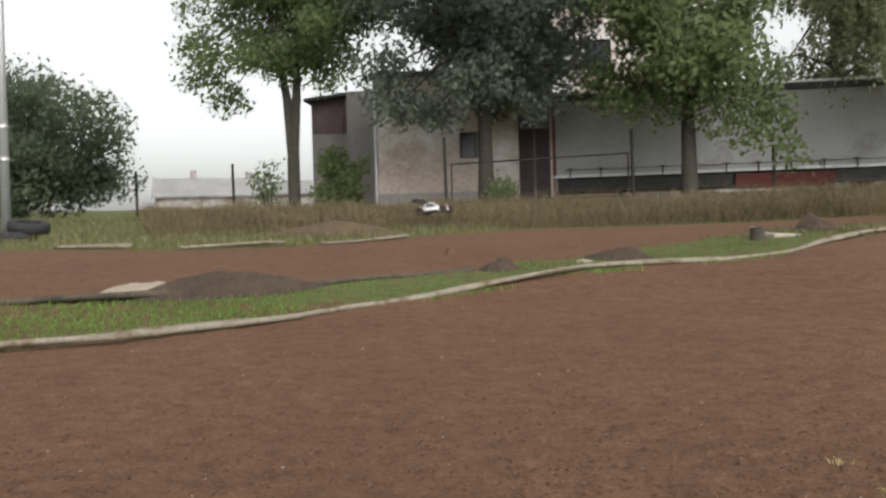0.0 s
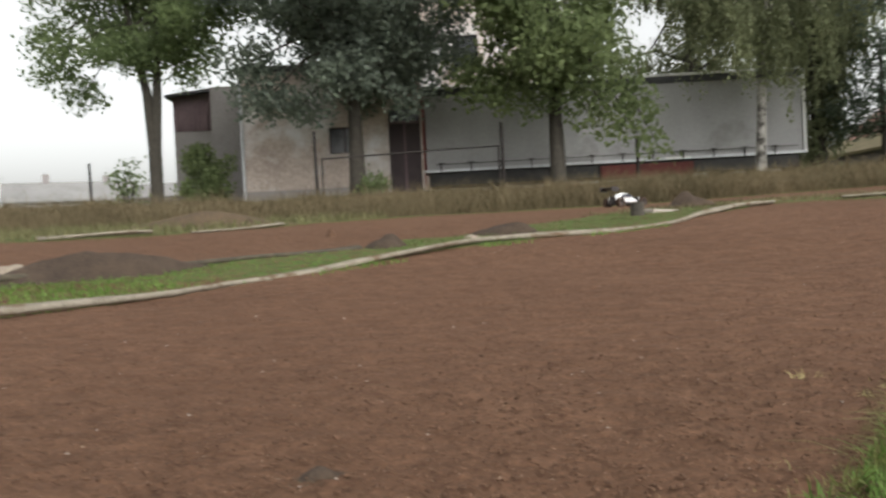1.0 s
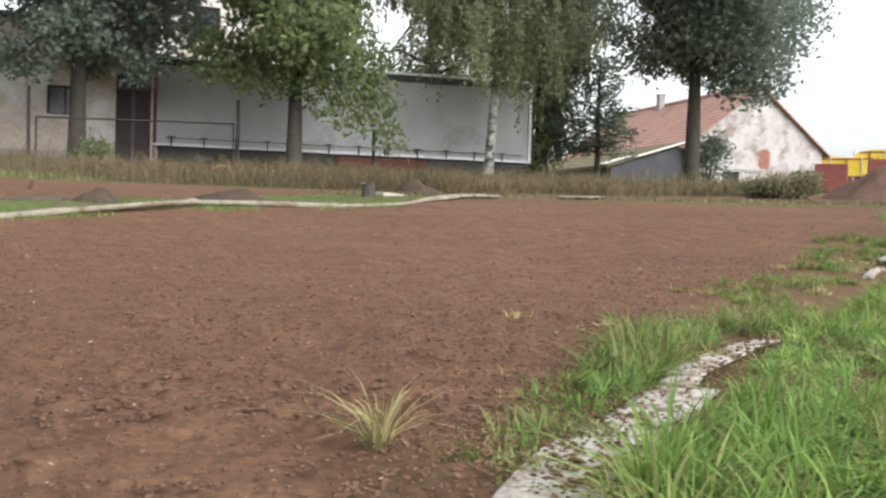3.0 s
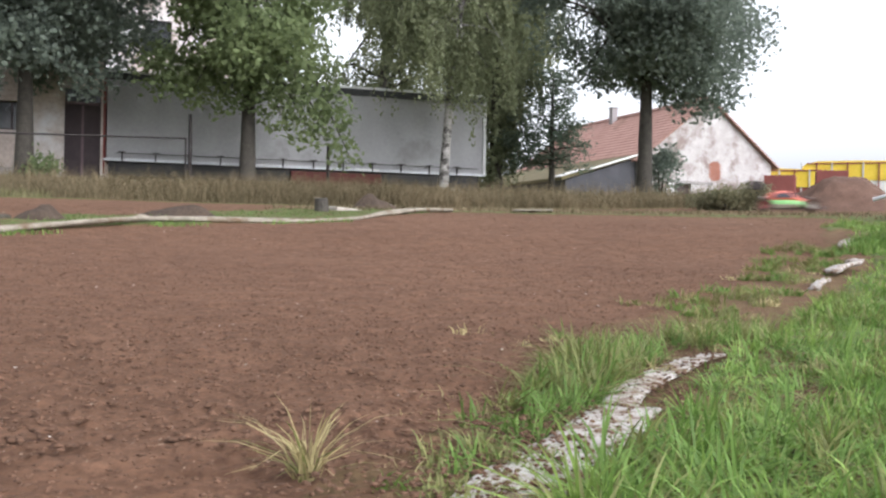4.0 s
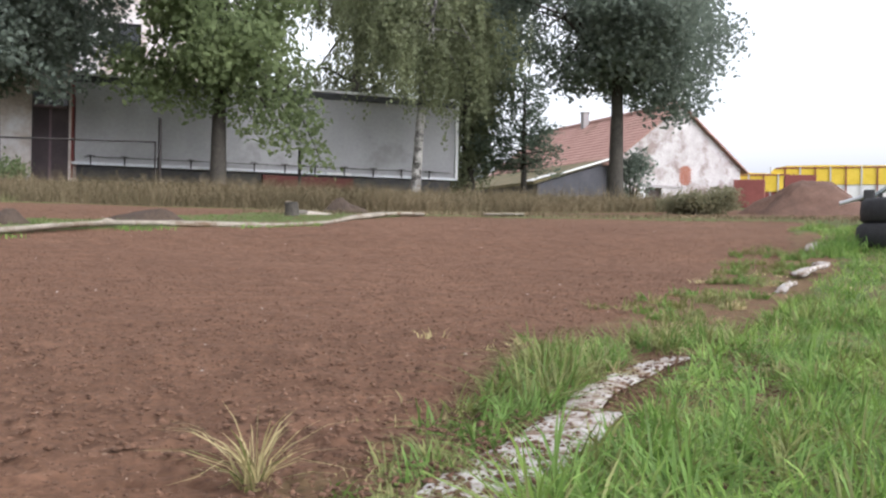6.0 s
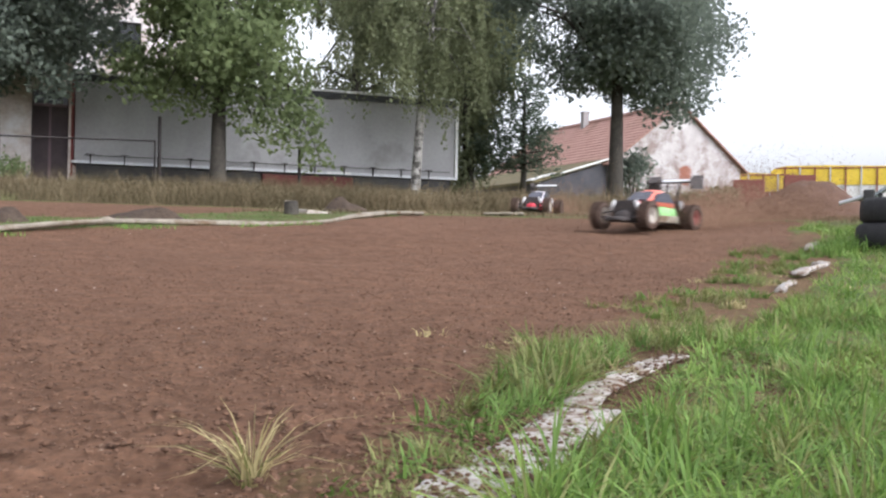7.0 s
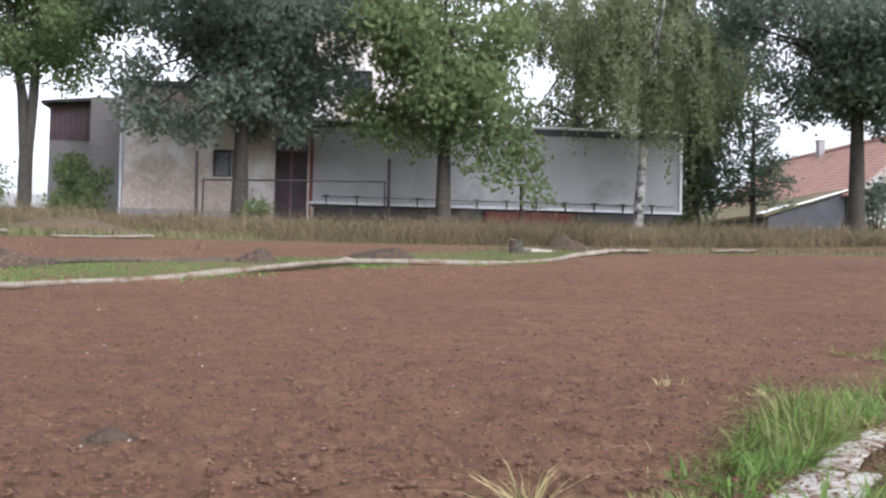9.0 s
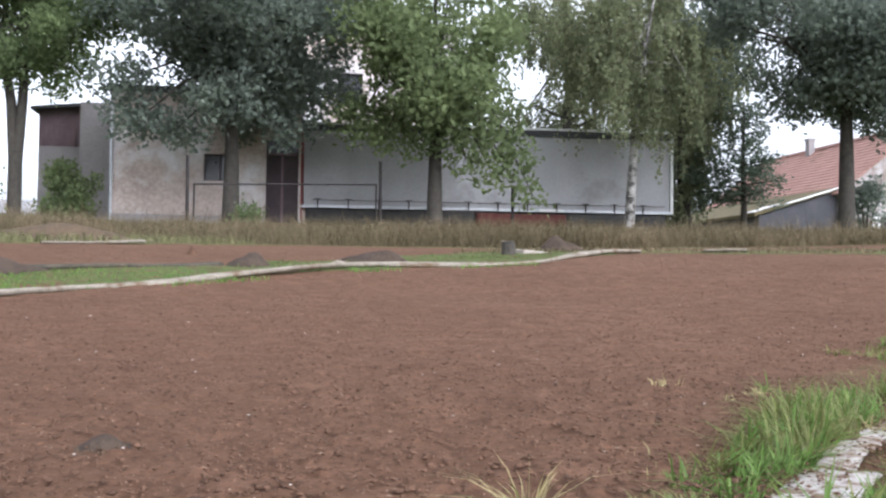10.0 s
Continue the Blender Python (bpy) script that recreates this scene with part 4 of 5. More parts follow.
shrub("hedge_bush", -18.0, 30.4, 3.6, 2.6, 5.2, 36000, 0.16, M_LEAF_BUSH, "big dense grey-green bush reaching to the ground", 111, 34)
shrub("elder_bush", -7.2, 33.2, 1.1, 0.8, 2.3, 4200, 0.16, M_LEAF_C, "green elder bush before a plaster wall", 112)
shrub("ivy_bush", 19.2, 28.6, 0.5, 0.5, 2.7, 1500, 0.15, M_LEAF_B, "thin ivy-like shoots beside a tree trunk", 113)
shrub("low_bush", 11.4, 14.8, 0.9, 0.6, 0.58, 5000, 0.07, leaf("leaf_weeds", (0.150, 0.148, 0.090), (0.250, 0.235, 0.140)), "low dark weeds before a soil heap", 114)
shrub("trunk_shoots", -9.7, 32.4, 0.7, 0.5, 2.6, 500, 0.16, M_LEAF_A, "sparse shoots at a tree's foot", 115)
shrub("trunk_shoots", -1.3, 30.2, 0.6, 0.4, 1.1, 500, 0.14, M_LEAF_A, "sparse shoots at a tree's foot", 116)

# ---- curtain-sided trailer ----
def build_trailer():
    ob = base_of("semi_trailer", 0.5, 33.48, 1.6, -3.54)
    L, D, z0, z1 = 13.6, 2.5, 1.19, 4.17
    part("front_wall", a_box(0.0, 0.06, 0.0, D, z0, z1), M_RED, ob, "faded red end wall")
    part("rear_wall", a_box(L - 0.06, L, 0.0, D, z0, z1), M_WHITEPAINT, ob, "white rear doors")
    # the tarpaulin hangs in soft waves
    bm = bmesh.new()
    cols, rows = 120, 10
    grid = []
    for i in range(cols + 1):
        x = 0.1 + (L - 0.2) * i / cols
        col = []
        for j in range(rows + 1):
            t = j / rows
            y = 0.02 + 0.016 * math.sin(x * 5.3) * (0.4 + 0.6 * math.sin(math.pi * t)) + 0.012 * math.sin(x * 1.7 + 3 * t)
            col.append((bm.verts.new((x, y, z0 + 0.02 + (z1 - z0 - 0.3) * t)), bm.verts.new((x, y + 0.012, z0 + 0.02 + (z1 - z0 - 0.3) * t))))
        grid.append(col)
    for i in range(cols):
        for j in range(rows):
            a, b, c, d = grid[i][j], grid[i + 1][j], grid[i + 1][j + 1], grid[i][j + 1]
            bm.faces.new((a[0], b[0], c[0], d[0]))
            bm.faces.new((a[1], d[1], c[1], b[1]))
    part("side_curtain", bm, M_CURTAIN, ob, "grey-white tarpaulin curtain with faint stains", True)
    part("side_curtain", a_box(0.1, L - 0.1, D - 0.04, D, z0, z1 - 0.2), M_CURTAIN, ob)
    part("roof", a_box(0.02, L - 0.02, 0.03, D - 0.03, z1 - 0.05, z1 + 0.02), M_WHITEPAINT, ob, "white roof sheet")
    part("roof_rail", a_box(0.0, L, -0.02, 0.05, z1 - 0.30, z1 - 0.06, 0.02), M_ROOFEDGE, ob, "dark upper side rail")
    part("roof_trim", a_box(0.0, L, -0.03, 0.02, z1 - 0.05, z1 + 0.03, 0.01), M_WHITEPAINT, ob, "pale gutter edge")
    part("corner_post", a_box(-0.08, 0.04, -0.03, 0.09, z0 - 0.5, z1), M_RED, ob, "red corner post")
    part("corner_post", a_box(L - 0.07, L + 0.03, -0.03, 0.09, z0 - 0.05, z1), M_WHITEPAINT, ob, "white corner post")
    part("sill_rail", a_box(0.0, L, -0.04, 0.06, z0 - 0.06, z0 + 0.03, 0.01), M_GALV, ob, "bare metal lower side rail")
    part("chassis_beam", a_box(0.15, L - 0.2, 0.15, D - 0.1, z0 - 0.55, z0 - 0.06), M_BLACK, ob)
    part("tool_box", a_box(6.3, 9.6, 0.0, 0.5, z0 - 0.66, z0 - 0.14, 0.03), mat("dull_dark_red", (0.07, 0.02, 0.018), (0.14, 0.035, 0.03), 0.7, 3, 30, 0.15), ob, "long dull red side box")
    part("side_guard", a_box(0.3, 6.2, 0.05, 0.10, z0 - 0.55, z0 - 0.12, 0.01), M_BLACK, ob)
    part("side_guard", a_box(9.7, 13.3, 0.05, 0.10, z0 - 0.55, z0 - 0.12, 0.01), M_BLACK, ob)
    part("number_board", a_box(8.6, 9.5, -0.06, -0.035, z0 - 0.04, z0 + 0.04), M_WHITEPAINT, ob)
    x = 0.6
    while x < L - 0.2:
        part("strap_buckle", a_box(x - 0.022, x + 0.022, -0.085, -0.045, z0 - 0.05, z0 + 0.24, 0.006), M_FENCE, ob)
        x += 1.08
    x = 0.6
    while x < L - 0.2:
        part("strap_head", a_box(x - 0.13, x + 0.13, -0.082, -0.048, z0 + 0.243, z0 + 0.268, 0.005), M_FENCE, ob)
        x += 1.08
    part("strap_rail", a_box(0.4, L - 0.3, -0.075, -0.055, z0 + 0.20, z0 + 0.222), M_FENCE, ob)
    for i in range(3):
        for y in (0.35, D - 0.35):
            bm = lathe(bmesh.new(), [(0.30, -0.15), (0.46, -0.16), (0.5, -0.11), (0.5, 0.11), (0.46, 0.16), (0.30, 0.15)], 28)
            w = part("wheel", bm, M_RUBBER, ob, smooth=True)
            w.location = (9.9 + 1.3 * i, y, 0.48)
            hb = lathe(bmesh.new(), [(0.02, -0.08), (0.29, -0.10), (0.29, 0.10), (0.02, 0.08)], 20)
            part("hub", hb, M_GALV, w)
    for y in (0.5, D - 0.5):
        part("landing_leg", a_box(2.3, 2.45, y - 0.07, y + 0.07, 0.0, z0 - 0.5, 0.01), M_BLACK, ob)
    tagged(ob, "parked grey-white curtain-sided trailer with a red front edge", "trailer")
build_trailer()


# ---- plastered farm building ----
def opening_walls(x0, x1, z0, z1, y0, y1, holes):
    """The pieces of a wall from x0 to x1 round rectangular holes (x0, x1, z0, z1), in order of x."""
    out, at = [], x0
    for a, b, c, d in holes:
        if a > at:
            out.append((at, a, y0, y1, z0, z1))
        if c > z0:
            out.append((a, b, y0, y1, z0, c))
        if d < z1:
            out.append((a, b, y0, y1, d, z1))
        at = b
    if at < x1:
        out.append((at, x1, y0, y1, z0, z1))
    return out


def walls(name, pieces, material, parent, label=""):
    for p in pieces:
        part(name, a_box(*p), material, parent, label)


def build_farm():
    ob = base_of("farm_building", 0, 33.2, 0)
    g, top = 1.3, 6.55
    walls("wall", opening_walls(-5.95, 0.48, g, top, 0, 0.4, [(-2.85, -1.75, 3.55, 4.5), (-0.72, 0.40, g, 5.05)]), M_PLASTER, ob, "front wall of stained beige plaster")
    part("wall", a_box(-5.95, -5.55, 0.4, 8, g, top), M_PLASTER_G, ob)
    part("wall", a_box(0.08, 0.48, 0.4, 8, g, top), M_PLASTER, ob)
    part("wall", a_box(-5.55, 0.08, 7.6, 8, g, top), M_PLASTER, ob)
    part("roof", a_box(-6.1, 0.6, -0.15, 8.2, top, top + 0.22, 0.03), M_ROOFEDGE, ob, "flat dark roof")
    w = part("window", a_box(-2.85, -1.75, 0.22, 0.26, 3.55, 4.5), M_WINDOW, ob, "small dark window")
    walls("frame", opening_walls(-2.85, -1.75, 3.55, 4.5, 0.16, 0.22, [(-2.79, -2.33, 3.61, 4.44), (-2.27, -1.81, 3.61, 4.44)]), M_DOOR, w)
    d = part("door", a_box(-0.68, 0.36, 0.16, 0.22, g, 4.55), M_DOOR, ob, "tall dark brown double door")
    part("transom", a_box(-0.68, 0.36, 0.14, 0.24, 4.6, 5.0), M_WINDOW, d, "dark transom light")
    walls("frame", opening_walls(-0.72, 0.40, g, 5.05, 0.10, 0.20, [(-0.66, 0.34, g, 4.99)]), M_DOOR, d)
    part("crossbar", a_box(-0.66, 0.34, 0.11, 0.21, 4.53, 4.62), M_PURPLE, d)
    part("board", a_box(-0.2, -0.12, 0.13, 0.16, g, 4.5), M_PURPLE, d)
    bm = bmesh.new()
    tube(bm, [(-5.9, -0.08, g + 0.1), (-5.9, -0.08, 6.5)], [0.055, 0.055], 10)
    part("downpipe", bm, M_GALV, ob, "pale galvanised downpipe")
    part("plinth", a_box(-5.96, -0.75, -0.03, 0.0, g, 2.35), M_PLASTER_G, ob)
    tagged(ob, "old farm building with stained beige plaster and a dark door", "building")

    hi = base_of("store_building", 3.6, 38.0, 0)
    walls("wall", opening_walls(-3.1, 3.4, 1.3, 10.4, 0, 0.4, [(-1.6, -0.6, 7.2, 8.6), (1.2, 2.2, 7.2, 8.6)]), M_PLASTER, hi, "high pinkish plaster wall")
    for a in (-1.6, 1.2):
        part("window", a_box(a, a + 1.0, 0.2, 0.25, 7.2, 8.6), M_WINDOW, hi)
    part("wall", a_box(-3.1, -2.7, 0.4, 7, 1.3, 10.4), M_PLASTER, hi)
    part("wall", a_box(3.0, 3.4, 0.4, 7, 1.3, 10.4), M_PLASTER, hi)
    part("wall", a_box(-2.7, 3.0, 6.6, 7, 1.3, 10.4), M_PLASTER, hi)
    part("roof", a_box(-3.3, 3.6, -0.2, 7.2, 10.4, 10.6, 0.03), M_ROOFEDGE, hi)
    tagged(hi, "tall pinkish plaster building behind the trailer", "building")

    barn = base_of("barn", -9.45, 38.0, 0)
    part("wall", a_box(0, 1.75, 0, 0.3, 1.3, 5.2), M_PLASTER_G, barn, "grey rendered lower wall")
    for i in range(9):
        part("board", a_box(0.005 + i * 0.194, 0.185 + i * 0.194, -0.03 + 0.008 * (i % 3), 0.28, 5.2, 6.75), M_PURPLE, barn)
    part("wall", a_box(0, 0.3, 0.3, 6, 1.3, 6.75), M_PLASTER_G, barn)
    part("wall", a_box(1.75, 4.2, -1.2, -0.9, 1.3, 6.75), M_PLASTER_G, barn, "grey rendered wall")
    part("wall", a_box(1.75, 2.05, -0.9, 6, 1.3, 6.75), M_PLASTER_G, barn)
    bm = bmesh.new()
    prism(bm, [(-0.25, 6.55), (1.75, 6.76), (1.75, 6.88), (-0.25, 6.67)], -0.35, 6.2)
    part("roof", bm, M_ROOFEDGE, barn, "thin dark roof edge")
    tagged(barn, "grey barn with weathered purple-brown boards under its roof", "barn")
build_farm()


# ---- whitewashed house with tiled roof ----
def build_house():
    ob = base_of("farmhouse", 32.2, 43.4, 0)
    g, e, r, hw, L = 2.6, 5.0, 8.35, 4.3, 16.0
    bm = bmesh.new()
    prism(bm, [(-hw, g), (-2.2, g), (-2.2, 3.7), (-1.1, 3.7), (-1.1, g), (hw, g), (hw, e), (0, r), (-hw, e)], 0, 0.45)
    part("wall", bm, M_HOUSE, ob, "gable wall of flaking whitewash")
    part("wall", a_box(-hw, -hw + 0.4, 0.45, L, g, e), M_HOUSE, ob)
    part("wall", a_box(hw - 0.4, hw, 0.45, L, g, e), M_HOUSE, ob)
    part("door", a_box(-2.2, -1.1, 0.2, 0.26, g, 3.7), M_DOOR, ob, "dark low doorway")
    part("lintel", a_box(-3.2, 0.3, -0.05, 0.0, 3.72, 3.86), M_PLASTER_G, ob)
    part("pier", a_box(-2.75, -2.25, -0.06, 0.0, g, 3.70), M_WHITEPAINT, ob)
    # bare brick where the plaster fell off
    bm = bmesh.new()
    rr = np.random.RandomState(3)
    for j in range(13):
        for i in range(4):
            w = 0.42 if (j not in (0, 12)) else 0.2
            cx, cz = 0.45 + (i - 1.5) * 0.22 + 0.11 * (j % 2), 3.95 + j * 0.082
            if abs(cx - 0.45) < w + 0.05 * rr.uniform(-1, 1):
                box(bm, cx - 0.10, cx + 0.10, -0.02, 0.01, cz, cz + 0.068)
    part("brick_patch", bm, M_BRICK, ob, "patch of bare red brick")
    for sgn in (-1, 1):
        slope = math.hypot(hw + 0.35, (r - e) * (hw + 0.35) / hw)
        n = int(slope / 0.33)
        for k in range(n):
            bm = bmesh.new()
            t0, t1 = k / n, (k + 1.15) / n
            x0, x1 = sgn * (hw + 0.35) * t0, sgn * (hw + 0.35) * t1
            za, zb = r + 0.12 - (r - e) / hw * abs(x0), r + 0.17 - (r - e) / hw * abs(x1)
            a = [bm.verts.new((x0, -0.25, za)), bm.verts.new((x1, -0.25, zb)), bm.verts.new((x1, L + 0.2, zb)), bm.verts.new((x0, L + 0.2, za))]
            b = [bm.verts.new(v.co - Vector((0, 0, 0.09))) for v in a]
            bm.faces.new(a)
            bm.faces.new(b[::-1])
            for q in range(4):
                bm.faces.new((a[q], b[q], b[(q + 1) % 4], a[(q + 1) % 4]))
            bmesh.ops.recalc_face_normals(bm, faces=bm.faces)
            part("tile_course", bm, M_TILE, ob)
    bm = bmesh.new()
    prism(bm, [(-0.16, r + 0.10), (0.16, r + 0.10), (0.08, r + 0.26), (-0.08, r + 0.26)], -0.25, L + 0.2)
    part("ridge", bm, M_TILE, ob)
    for x, y, h in ((-0.35, 9.6, 0.75),):
        bm = a_box(x - 0.2, x + 0.2, y - 0.2, y + 0.2, r - 0.4, r + h, 0.01)
        box(bm, x - 0.25, x + 0.25, y - 0.25, y + 0.25, r + h, r + h + 0.08)
        part("chimney", bm, M_PLASTER_G, ob, "grey rendered chimney")
    tagged(ob, "whitewashed farmhouse with flaking gable and red tiled roof", "house")

    sh = base_of("lean_to_shed", 27.85, 43.7, 0)
    bm = bmesh.new()
    prism(bm, [(-4.6, 3.62), (0.0, 5.05), (0.0, 5.2), (-4.6, 3.77)], 0, 16)
    part("roof", bm, M_MOSS, sh, "mossy brown roofing felt")
    bm = bmesh.new()
    prism(bm, [(-4.3, 2.4), (-0.05, 2.4), (-0.05, 4.98), (-4.3, 3.66)], 0.15, 0.4)
    part("wall", bm, M_SHED, sh, "blue-grey boarded end wall")
    part("wall", a_box(-4.3, -4.05, 0.4, 15.5, 2.4, 3.66), M_SHED, sh)
    bm = bmesh.new()
    prism(bm, [(-3.0, 4.20), (0.0, 5.13), (0.0, 5.22), (-3.0, 4.29)], -0.06, -0.005)
    part("bargeboard", bm, M_WHITEPAINT, sh, "white bargeboard")
    bm = bmesh.new()
    prism(bm, [(-4.65, 3.79), (-3.2, 4.24), (-3.2, 4.28), (-4.65, 3.83)], 0.1, 1.0)
    part("metal_sheet", bm, M_WHITEPAINT, sh, "pale metal sheet on the eave")
    tagged(sh, "low lean-to shed with a mossy brown roof", "shed")
build_house()


# ---- wagons behind the soil heap ----
def wagon(x, y, L, label, slats, crest=5.45):
    ob = base_of("farm_wagon", x, y, None, -43)
    z = float(land(x, y))
    top = crest - z
    bm = bmesh.new()
    prism(bm, [(-L / 2, top - 1.15), (L / 2, top - 1.15), (L / 2, top - 0.35), (L / 2 - 0.5, top - 0.16), (L * 0.1, top - 0.06), (-L * 0.2, top), (-L / 2 + 0.9, top - 0.02), (-L / 2 + 0.25, top - 0.16), (-L / 2, top - 0.4)], -1.1, 1.1)
    part("cover", bm, M_YELLOW, ob, "yellow tarpaulin cover")
    part("box", a_box(-L / 2, L / 2, -1.05, 1.05, top - 2.0, top - 1.16, 0.02), M_WHITEPAINT if slats else M_DULLRED, ob)
    n = int(L / 0.8)
    for i in range(n + 1):
        xx = -L / 2 + i * L / n
        part("stanchion", a_box(xx - 0.04, xx + 0.04, -1.16, -1.10, top - 2.0, top - 0.1), M_DULLRED if i % 2 else M_GALV, ob)
    part("strap", a_box(-L / 2 + 0.3, L / 2 - 0.2, -1.13, -1.09, top - 0.20, top - 0.12), M_DULLRED, ob)
    part("chassis_beam", a_box(-L / 2 + 0.2, L / 2 - 0.2, -0.5, 0.5, top - 2.3, top - 2.0), M_BLACK, ob)
    for sx in (-L / 2 + 1.0, L / 2 - 1.0):
        for sy in (-0.9, 0.9):
            bm = lathe(bmesh.new(), [(0.25, -0.14), (0.42, -0.14), (0.45, -0.1), (0.45, 0.1), (0.42, 0.14), (0.25, 0.14)], 24)
            w = part("wheel", bm, M_RUBBER, ob, smooth=True)
            w.location = (sx, sy, 0.45)
            part("hub", lathe(bmesh.new(), [(0.02, -0.08), (0.24, -0.1), (0.24, 0.1), (0.02, 0.08)], 18), M_GALV, w)
    tagged(ob, label, "wagon", group="farm wagons")
wagon(39.6, 45.6, 4.2, "farm wagon under a yellow tarpaulin with a red box", False, 5.05)
wagon(43.9, 41.7, 10.0, "long farm wagon under a yellow tarpaulin with slatted sides", True)
crate = mesh_object("red_skip", a_box(-0.8, 0.8, -0.8, 0.8, 0, 1.5, 0.03), M_DULLRED)
crate.matrix_world = pose(35.3, 41.2, float(land(35.3, 41.2)), 0, 0, -43)
tagged(crate, "dull red metal skip beside a soil heap", "skip")
copy_thing(crate, pose(37.7, 40.0, float(land(37.7, 40.0)) + 0.25, 0, 0, -40))


# ---- fence ----
def fence_post(x, y, ztop, label="dark rusty steel fence post"):
    z = float(land(x, y))
    bm = bmesh.new()
    tube(bm, [(0, 0, -0.2), (0, 0, ztop - z)], [0.055, 0.05], 8)
    ob = mesh_object("fence_post", bm, M_FENCE)
    ob.matrix_world = pose(x, y, z, 0.6, -0.5, 0)
    tagged(ob, label, "post", group="fence posts")
fence_post(-2.83, 27.9, 3.75)
fence_post(2.89, 29.0, 3.89)
fence_post(7.35, 29.9, 3.35)
fence_post(-12.5, 36.8, 3.99)
fence_post(-14.37, 31.73, 3.39)


def gate_panel():
    a, b = Vector((-2.66, 27.95, 0)), Vector((2.75, 28.98, 0))
    ob = base_of("pipe_fence", a.x, a.y)
    z = float(land(a.x, a.y))
    d = b - a
    for name, p, q in (("rail", (0, 0, 2.92 - z), (d.x, d.y, 3.16 - z)), ("upright", (0, 0, -0.1), (0, 0, 2.94 - z)), ("upright", (d.x, d.y, -0.1), (d.x, d.y, 3.18 - z)), ("rail", (0, 0, 1.75 - z), (d.x, d.y, 1.85 - z))):
        bm = bmesh.new()
        tube(bm, [p, q], [0.026, 0.026], 8)
        part(name, bm, M_FENCE, ob)
    tagged(ob, "dark steel pipe fence frame between two posts", "fence")
gate_panel()


# ---- tyres, pole ----
def tyre_thing(x, y, z, rx=0, ry=0, rz=0, label="old black car tyre"):
    ob = mesh_object("car_tyre", lathe(bmesh.new(), [(0.18, -0.07), (0.27, -0.085), (0.30, -0.06), (0.305, 0.0), (0.30, 0.06), (0.27, 0.085), (0.18, 0.07), (0.24, 0.0)], 36, 'z'), M_RUBBER, smooth=True)
    ob.matrix_world = pose(x, y, z, rx, ry, rz)
    tagged(ob, label, "tyre", group="old tyres")
for k in range(2):
    tyre_thing(5.30 + 0.02 * k, 4.60 - 0.015 * k, float(land(5.30, 4.60)) + 0.085 + 0.168 * k, label="old black car tyre in a stack on the grass")
for k, (dx, dy) in enumerate(((0, 0), (0.25, 0.1))):
    tyre_thing(-7.75 + dx * 0.6, 12.7 + dy, float(land(-7.75, 12.7)) + 0.085 + 0.16 * k, 6 * k, 8 * k, 0, "old black car tyre lying by a lamp pole")


def leaning_sheet():
    """A tilted sheet on legs, with a light bar that sticks out of its bracket."""
    ob = base_of("leaning_sheet", 7.35, 6.85, None, -47)
    bm = bmesh.new()
    prism(bm, [(0.06, 0.26), (0.62, 0.66), (0.62, 0.69), (0.06, 0.29)], -0.25, 0.25)
    part("sheet", bm, mat("blue_grey_sheet", (0.16, 0.19, 0.21), (0.26, 0.29, 0.31), 0.45, 4, 30, 0.1), ob, "dull blue-grey metal sheet")
    for x, z in ((0.12, 0.30), (0.56, 0.615)):
        for y in (-0.2, 0.2):
            part("leg", a_box(x - 0.02, x + 0.02, y - 0.02, y + 0.02, -0.05, z, 0.004), M_BLACK, ob)
    part("bracket", a_box(-0.03, 0.07, -0.26, -0.18, 0.18, 0.33, 0.01), M_BLACK, ob)
    part("leg", a_box(0.0, 0.04, -0.24, -0.20, -0.05, 0.18, 0.004), M_BLACK, ob)
    bm = bmesh.new()
    tube(bm, [(-0.24, -0.22, 0.20), (0.0, -0.22, 0.27)], [0.018, 0.022], 8)
    part("bar", bm, M_GALV, ob, "pale steel bar")
    tagged(ob, "blue-grey metal sheet leaning on legs behind old tyres", "metal sheet")
leaning_sheet()


def pole():
    ob = base_of("lamp_pole", -8.05, 12.95)
    bm = bmesh.new()
    tube(bm, [(0, 0, -0.2), (0, 0, 7.0)], [0.075, 0.05], 14)
    part("mast", bm, M_GALV, ob, smooth=True)
    for z in (1.25, 1.75):
        part("clamp", lathe(bmesh.new(), [(0.07, z), (0.088, z), (0.088, z + 0.04), (0.07, z + 0.04)], 14, 'z'), M_ALU, ob)
    tagged(ob, "slim grey galvanised lamp pole", "pole")
pole()


# ---- far village ----
def far_house(x, y, L, W, e, r, turn, roof, label, z=None):
    ob = base_of("village_house", x, y, z, turn)
    bm = bmesh.new()
    prism(bm, [(-W / 2, -1), (W / 2, -1), (W / 2, e), (0, r), (-W / 2, e)], 0, L)
    part("wall", bm, M_HOUSE, ob)
    for s in (-1, 1):
        bm = bmesh.new()
        prism(bm, [(0, r + 0.02), (s * (W / 2 + 0.4), e - 0.25), (s * (W / 2 + 0.4), e - 0.1), (0, r + 0.2)], -0.3, L + 0.3)
        part("roof", bm, roof, ob)
    part("chimney", a_box(-0.3, 0.3, L * 0.3, L * 0.3 + 0.6, r - 0.3, r + 0.9), M_PLASTER_G, ob)
    part("chimney", a_box(-0.3, 0.3, L * 0.8, L * 0.8 + 0.6, r - 0.3, r + 0.7), M_PLASTER_G, ob)
    tagged(ob, label, "house")
M_GREYROOF = mat("grey_roofing", (0.20, 0.195, 0.19), (0.30, 0.295, 0.29), 0.9, 0.5, 8, 0.2)
far_house(-35.0, 82.0, 10, 6, 1.2, 2.7, -70, M_GREYROOF, "low pale house with a grey roof in the village")
